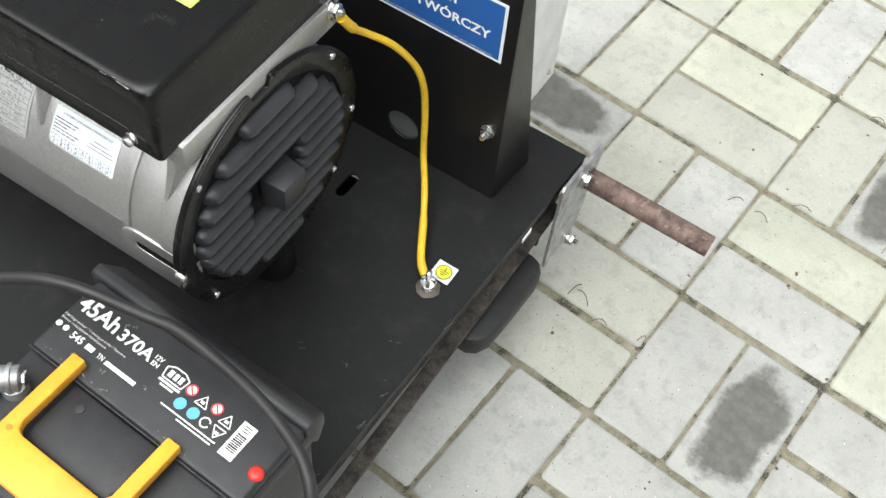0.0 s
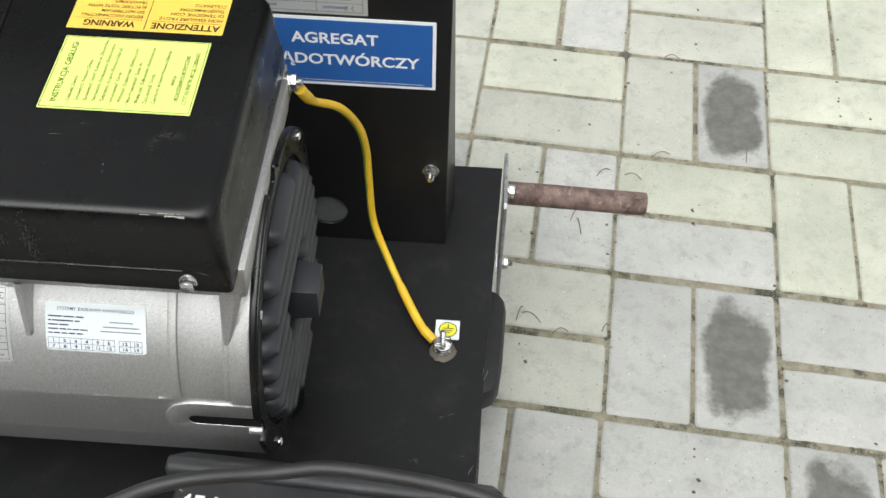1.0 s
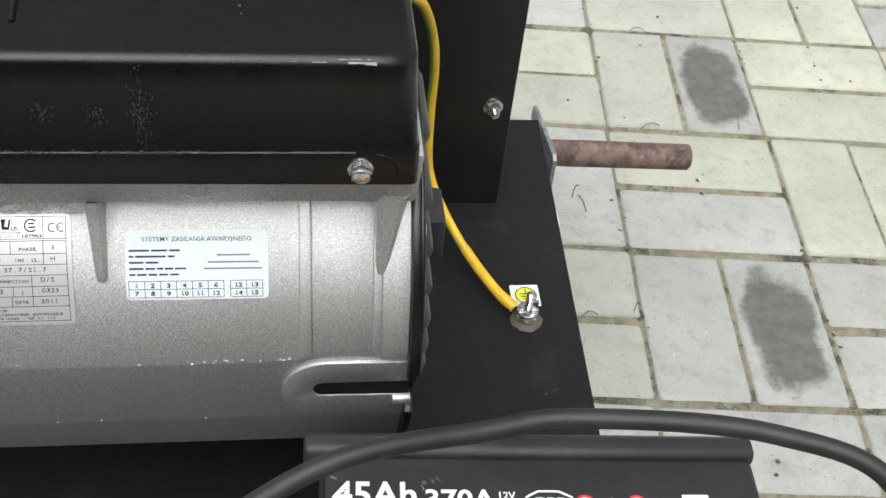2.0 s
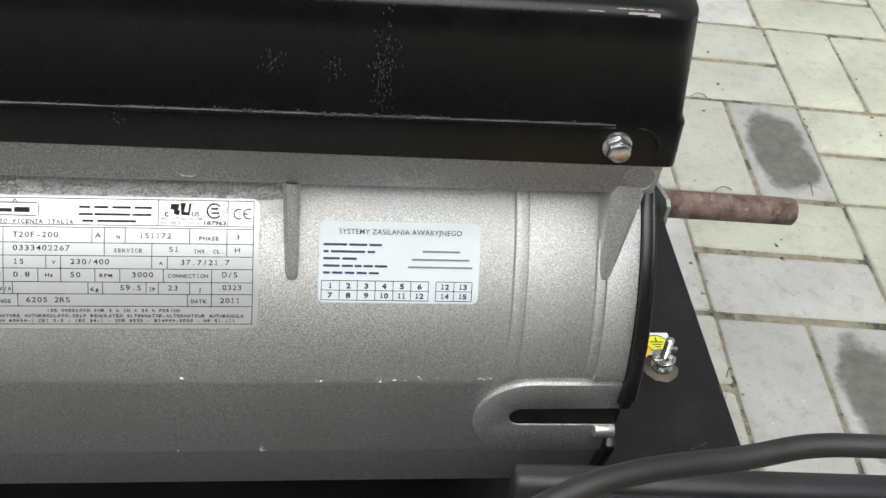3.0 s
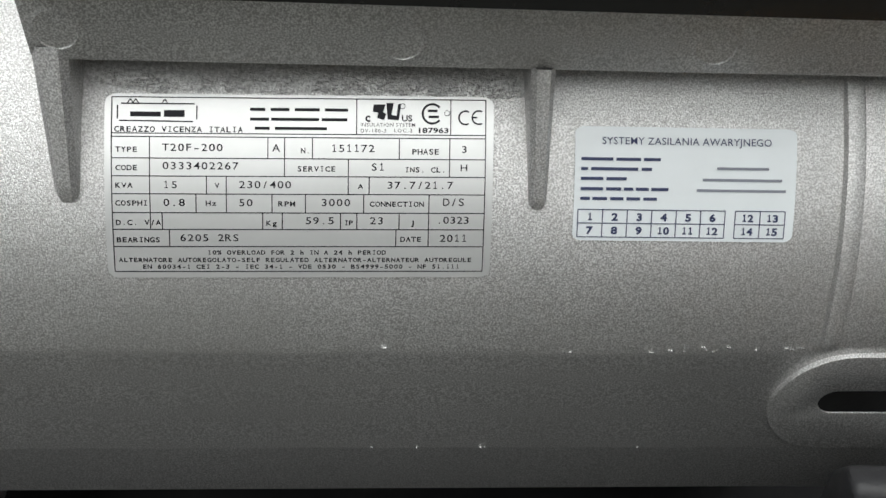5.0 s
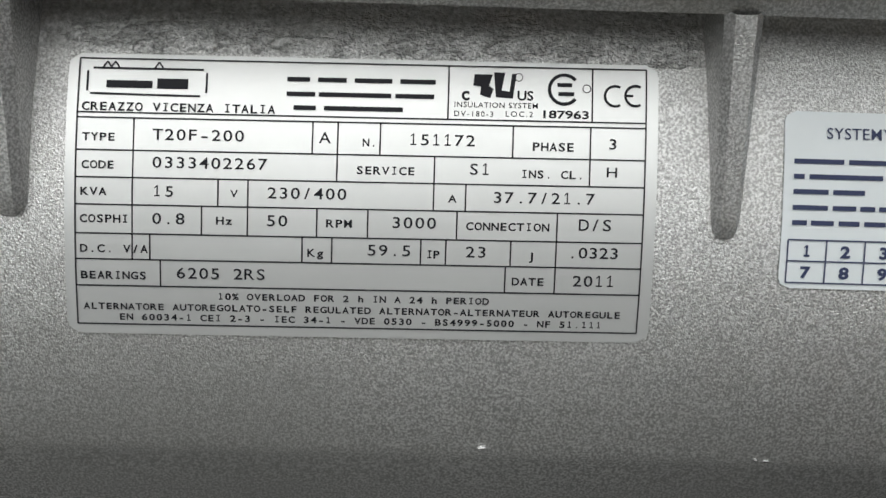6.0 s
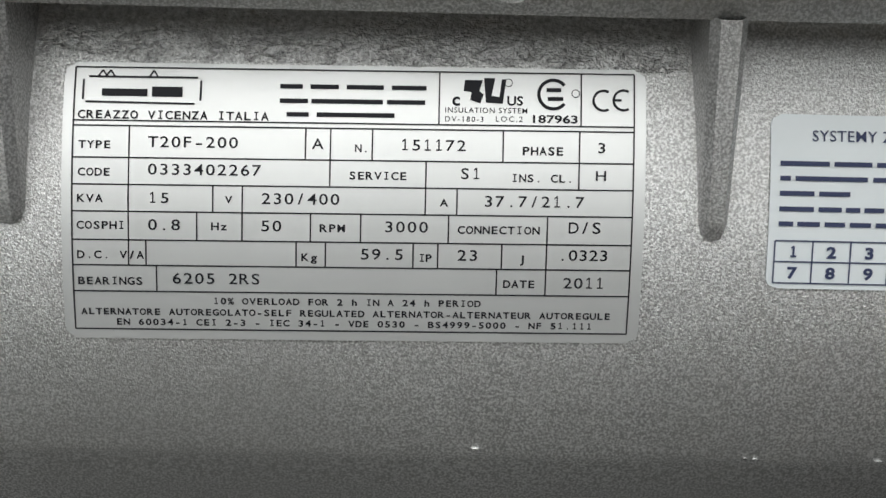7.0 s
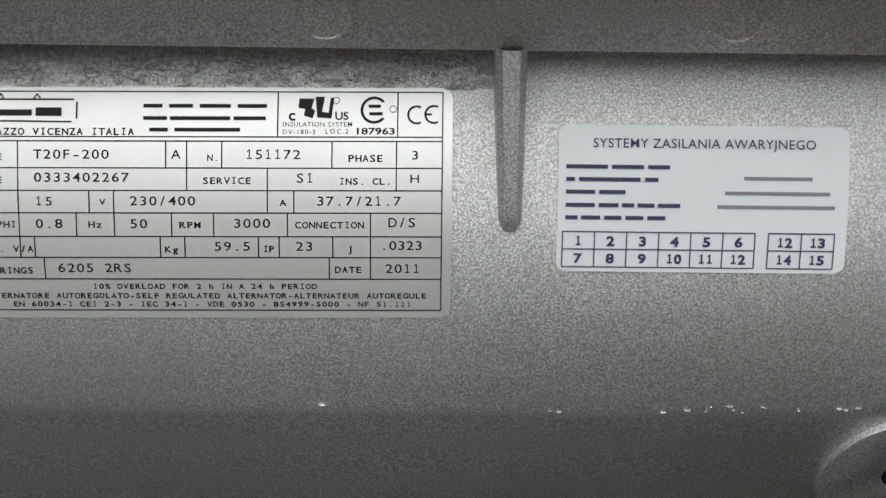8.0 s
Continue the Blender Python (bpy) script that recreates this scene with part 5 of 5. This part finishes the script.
def battery_print():
    p = Print(lid_place)
    p.words("45Ah", 4.5, 44.5, 20.0, 14.0, True)
    p.words("370A", 48.5, 82.5, 22.6, 10.8, True)
    p.words("12V", 84, 92, 20.5, 4.0, True)
    p.words("EN", 84.5, 91.5, 26.0, 4.0, True)
    p.words("Katalognummer / Catalogue code / Numéro", 2, 66, 35.6, 2.2)
    p.words("Numer katalogowy akumulatora", 2, 49, 39.2, 2.2)
    p.disc(4.8, 45.3, 2.6)
    p.disc(12.2, 45.3, 2.6)
    p.words("545", 19.5, 31.5, 46.2, 6.4, True)
    p.bar(35.5, 43.5, 46.8, 4.8)
    p.words("TN", 48, 54.5, 47.2, 4.4, True)
    p.bar(57, 88, 48.2, 3.6)
    # maker's badge as a plain frame with bars
    for a, b, c, d in ((97, 21.5, 103, 18.2), (103, 18.2, 113, 18.2), (113, 18.2, 119.5, 21.5), (119.5, 21.5, 118, 30), (118, 30, 99, 30), (99, 30, 97, 21.5)):
        p.line(a, b, c, d, 1.2)
    p.bar(101.5, 105.5, 24.6, 6.0)
    p.bar(107.0, 110.5, 24.6, 6.0)
    p.bar(112.0, 115.5, 24.6, 6.0)
    p.bar(98, 119, 32.6, 2.0)
    p.bar(102, 115, 35.6, 1.6)
    for u in (125.5, 151.0):
        p.disc(u, 25.2, 4.6)
    for u, v, k in ((138.6, 27.0, -1), (163.4, 28.0, -1), (163.4, 39.4, 1)):
        for a, b in (((-5.6, 4.0 * -k), (5.6, 4.0 * -k)), ((5.6, 4.0 * -k), (0, 5.2 * k)), ((0, 5.2 * k), (-5.6, 4.0 * -k))):
            p.line(u + a[0], v + a[1], u + b[0], v + b[1], 1.0)
        p.bar(u - 1.8, u + 1.8, v + 0.8, 2.6)
    p.arc(151.0, 38.8, 4.0, 20, 340, 1.3, 14)
    p.bar(114, 168, 47.0, 1.3)
    p.bar(132, 166, 50.0, 1.3)
    p.poly([(173.6, 51.0), (186.8, 51.0), (186.8, 19.6), (173.6, 19.6)])
    return p.bm


part("lid_print", battery_print(), WHITE_INK, battery, "white lettering and signs")
p_ = Print(lambda u, v: lid_place(u, v) + Vector((0, 0, 0.0003)))
for u_ in (125.5, 151.0):
    p_.arc(u_, 25.2, 4.4, 0, 360, 1.3, 20)
    p_.line(u_ - 3.0, 22.2, u_ + 3.0, 28.2, 1.2)
part("red_sign_print", p_.bm, RED_INK, battery)
p_ = Print(lambda u, v: lid_place(u, v) + Vector((0, 0, 0.0003)))
for u_ in (125.8, 139.0):
    p_.disc(u_, 38.8, 5.0)
part("blue_sign_print", p_.bm, SKY_INK, battery)
p_ = Print(lambda u, v: lid_place(u, v) + Vector((0, 0, 0.0003)))
for i_ in range(9):
    p_.bar(176.0, 184.5, 30.5 + i_ * 1.75, 0.9 if i_ % 3 else 1.3)
for i_ in range(3):
    p_.bar(176.5, 183.5, 22.5 + i_ * 2.2, 0.7)
part("bar_label", p_.bm, INK, battery)



def lid_nicks():
    """Pale nicks and scrapes along the edge of the printed ledge and between the handle arms."""
    rng = random.Random(17)
    p = Print(lambda u, v: lid_place(u, v))
    for i in range(34):
        u, v, L = rng.choice((rng.uniform(30, 75), rng.uniform(8, 165))), rng.gauss(66.3, 0.7), rng.uniform(0.5, 2.6)
        w = rng.uniform(0.15, 0.5)
        p.poly([(u, v), (u + L * 0.4, v + w), (u + L, v + rng.uniform(-0.3, 0.3)), (u + L * 0.5, v - w)])
    for u, v, a in ((47, 14.5, 60), (52, 12, 40), (7, 12.5, 200), (96, 45, 20), (60, 54, 75), (33, 57, 130)):
        for k in range(5):
            q, L = radians(a + rng.uniform(-25, 25)), rng.uniform(1.0, 3.5)
            du, dv = rng.gauss(0, 1.0), rng.gauss(0, 1.0)
            p.line(u + du, v + dv, u + du + L * math.cos(q), v + dv + L * math.sin(q), rng.uniform(0.15, 0.4))
    return p.bm


part("nick", lid_nicks(), SCUFF, battery, "pale nicks on the lid")["kind"] = "stuff"


def plate_scratches():
    """Thin scrapes in the paint of the base plate."""
    rng = random.Random(23)
    p = Print(lambda u, v: (u, v, PLATE_Z + 0.0003))
    for x, y, a, L in ((-0.045, -0.33, 20, 0.010), (-0.02, -0.31, 60, 0.007), (0.0, -0.355, 160, 0.012), (0.035, -0.30, 75, 0.016), (0.038, -0.26, 70, 0.010), (-0.06, -0.26, 45, 0.008), (0.012, -0.205, 20, 0.006), (0.046, -0.16, 80, 0.012), (-0.075, -0.31, 120, 0.009), (-0.03, -0.385, 15, 0.013), (0.028, -0.37, 65, 0.02), (-0.01, -0.25, 140, 0.005)):
        for k in range(rng.randrange(1, 4)):
            q = radians(a + rng.uniform(-12, 12))
            x0, y0, l = x + rng.uniform(-0.004, 0.004), y + rng.uniform(-0.004, 0.004), L * rng.uniform(0.5, 1)
            p.line(x0, y0, x0 + l * math.cos(q), y0 + l * math.sin(q), rng.uniform(0.0002, 0.0005))
    return p.bm


part("scrape", plate_scratches(), RUB_PLATE, skid, "thin pale scrapes in the paint")["kind"] = "stuff"

# black cable over the battery
cable_line = smooth_line([(-0.47, -0.70, 0.30), (-0.371, -0.574, 0.370), (-0.287, -0.488, 0.4286), (-0.237, -0.454, 0.4522), (-0.1617, -0.421, 0.4821), (-0.0873, -0.402, 0.477), (-0.0419, -0.398, 0.479), (0.0468, -0.4142, 0.4844), (0.1019, -0.4438, 0.4738), (0.1173, -0.4994, 0.3995), (0.105, -0.56, 0.33), (0.06, -0.66, 0.27)], 10)
tagged(part("battery_cable", tube_bm(cable_line, 0.0049, 18, 0.02), RUBBER, smooth=60), "thick black rubber battery cable draped over the battery", "cable")


# ---------- paving: basket-weave blocks ----------

MOD = 0.1040
PAVE = Matrix.Translation((0.2060, 0.1770, 0)) @ Matrix.Rotation(radians(-4.8), 4, "Z") @ Matrix.Diagonal((1.0, 1.037, 1, 1))


def crumbly(pts):
    """More points along the long sides of an outline."""
    out = []
    for (u0, v0), (u1, v1) in zip(pts, list(pts[1:]) + [pts[0]]):
        run = math.hypot(u1 - u0, v1 - v0)
        k = 24 if run > 0.15 else 12 if run > 0.05 else 1
        out += [(u0 + (u1 - u0) * i / k, v0 + (v1 - v0) * i / k) for i in range(k)]
    return out


def paver_mesh(name, mat, seed):
    """One block: chamfered, slightly uneven top edge, lying along its local y."""
    rng = random.Random(seed)
    w, l = MOD - 0.0052, 2 * MOD - 0.0052
    bm = bmesh.new()
    rings = []
    for z, inset in ((-0.03, 0.0), (-0.0042, 0.0), (-0.0014, 0.0010), (0.0, 0.0036)):
        pts = round_rect(-w / 2 + inset, w / 2 - inset, -l / 2 + inset, l / 2 - inset, 0.0045, 3)
        row = []
        for u, v in crumbly(pts):
            far = Vector((u * 45, v * 45, seed * 3.7))
            fine = Vector((u * 230, v * 230, seed * 1.3))
            k = 1 + 0.012 * noise.noise(far) + 0.012 * noise.noise(fine) - 0.018 * max(0.0, noise.noise(fine * 0.5 + Vector((9, 2, 4))) - 0.35)
            row.append(bm.verts.new((u * k, v * (1 + (k - 1) * 0.5) + 0.0006 * noise.noise(fine + Vector((3, 3, 3))), z + (0.0006 * noise.noise(far * 2) if z > -0.004 else 0))))
        rings.append(row)
    n = len(rings[0])
    for a, b in zip(rings[:-1], rings[1:]):
        for i in range(n):
            bm.faces.new((a[i], a[(i + 1) % n], b[(i + 1) % n], b[i]))
    bm.faces.new(rings[-1])
    bmesh.ops.recalc_face_normals(bm, faces=bm.faces)
    me = bpy.data.meshes.new(name)
    bm.to_mesh(me)
    bm.free()
    me.materials.append(mat)
    me.polygons.foreach_set("use_smooth", [True] * len(me.polygons))
    me.set_sharp_from_angle(angle=radians(50))
    return me


PAVERS = {"grey": [paver_mesh("paver", GREY_STONE, 20 + i) for i in range(5)], "cream": [paver_mesh("paver", CREAM_STONE, 30 + i) for i in range(5)], "warm": [paver_mesh("paver", WARM_STONE, 36 + i) for i in range(4)], "oily": [paver_mesh("paver", OILY_STONE, 40)]}


CREAM = {(1, 1.5), (2.5, 1), (3.5, 1), (3, 2.5), (3, 3.5), (-1, 3.5), (2.5, 5), (3.5, 5), (4.5, 3), (5, 1.5), (-1.5, 5)}
WARM = {(0.5, 3), (1, 4.5), (-2.5, 3), (-1.5, 1), (-1, -0.5), (-1, -1.5), (-1, 2.5), (1, 5.5)}
COOL = {(-0.5, 1), (1, 0.5), (0.5, -1), (1, -2.5), (-0.5, -3), (-1.5, -3), (-0.5, 5), (-3.5, 3), (3, -0.5), (3, -1.5)}


def paver_kind(u, v, rng):
    pick = rng.random()
    if (u, v) in ((1.5, -1), (1.5, 3), (2.5, -3), (-3, 1.5)):
        return "oily"
    for kind, places in (("cream", CREAM), ("warm", WARM), ("grey", COOL)):
        if (u, v) in places:
            return kind
    if v >= 1:
        return "cream" if pick < 0.45 else "warm" if pick < 0.75 else "grey"
    return "grey" if pick < 0.7 else "warm"


def pave():
    rng = random.Random(8)
    pavement = tagged(new("pavement"), "basket-weave paving of grey and cream concrete blocks", "paving", kind="structure")
    far = bmesh.new()
    for U in range(-14, 15):
        for V in range(-16, 16):
            upright = (U + V) % 2 != 0
            for k in (0.5, 1.5):
                u, v = (2 * U + k, 2 * V + 1) if upright else (2 * U + 1, 2 * V + k)
                centre = PAVE @ Vector((u * MOD, v * MOD, 0))
                m = Matrix.Translation(centre + Vector((rng.uniform(-0.0011, 0.0011), rng.uniform(-0.0011, 0.0011), rng.uniform(-0.0018, 0.0008)))) @ Matrix.Rotation(radians(-4.8 + rng.uniform(-0.5, 0.5)) + (0 if upright else math.pi / 2), 4, "Z") @ Matrix.Rotation(rng.uniform(-0.006, 0.006), 4, "X") @ Matrix.Diagonal((1, 1.018, 1, 1))
                kind = paver_kind(u, v, rng)
                if centre.y < -3.1:
                    continue
                if -0.35 < centre.x < 1.15 and -0.55 < centre.y < 1.45:
                    ob = new("paver", PAVERS[kind][rng.randrange(len(PAVERS[kind]))])
                    ob.parent = pavement
                    ob.matrix_basis = m
                else:
                    me = PAVERS["grey"][rng.randrange(3)].copy()
                    me.transform(m)
                    far.from_mesh(me)
                    bpy.data.meshes.remove(me)
    ob = part("far_pavers", far, FAR_STONE, pavement, "outer paving blocks")
    ob["kind"] = "stuff"


pave()
bed = box_bm(-2.93, 3.13, -3.30, 3.46, -0.0085, -0.0034)
bmesh.ops.transform(bed, matrix=Matrix.Translation((0.2060, 0.1770, 0)) @ Matrix.Rotation(radians(-4.8), 4, "Z"), verts=bed.verts)
part("joint_bed", bed, SAND, bpy.data.objects["pavement"], "sandy bed showing in the joints")


def litter():
    """Dry stalks and crumbs lying in the joints."""
    rng = random.Random(5)
    bms = []
    spots = ((0.20, 0.35, 30), (0.24, 0.345, -20), (0.16, 0.27, 60), (0.165, 0.25, 100), (0.09, 0.10, 70), (0.105, 0.095, 150), (0.195, 0.085, 45), (0.14, 0.075, 10), (0.28, 0.39, 15), (0.31, 0.60, -10), (0.4, 0.40, 80))
    for x, y, a in spots:
        L = rng.uniform(0.012, 0.028)
        pts = smooth_line([(x + L * (s - 0.5) * math.cos(radians(a)), y + L * (s - 0.5) * math.sin(radians(a)) + 0.005 * math.sin(3 * s), 0.001 + 0.0035 * math.sin(3.1 * s)) for s in (0, 0.35, 0.7, 1)], 4)
        bms.append(tube_bm(pts, 0.0006, 5))
    for i in range(90):
        x, y = rng.uniform(0.06, 0.62), rng.uniform(-0.2, 0.8)
        g = (PAVE.inverted() @ Vector((x, y, 0))) / MOD
        if rng.random() < 0.8:
            g.x = round(g.x) + rng.gauss(0, 0.03)
        q = PAVE @ (g * MOD)
        s = rng.uniform(0.0006, 0.002)
        b = box_bm(-s, s * rng.uniform(0.6, 1.6), -s, s, -s * 0.5, s * 0.6)
        bmesh.ops.transform(b, matrix=Matrix.Translation((q.x, q.y, 0.0002)) @ Matrix.Rotation(rng.uniform(0, 6), 4, (0.2, 0.3, 1)), verts=b.verts)
        bms.append(b)
    ob = part("plant_litter", join_bm(*bms), TWIG)
    tagged(ob, "dry stalks and crumbs in the paving joints", "debris", kind="stuff")


litter()
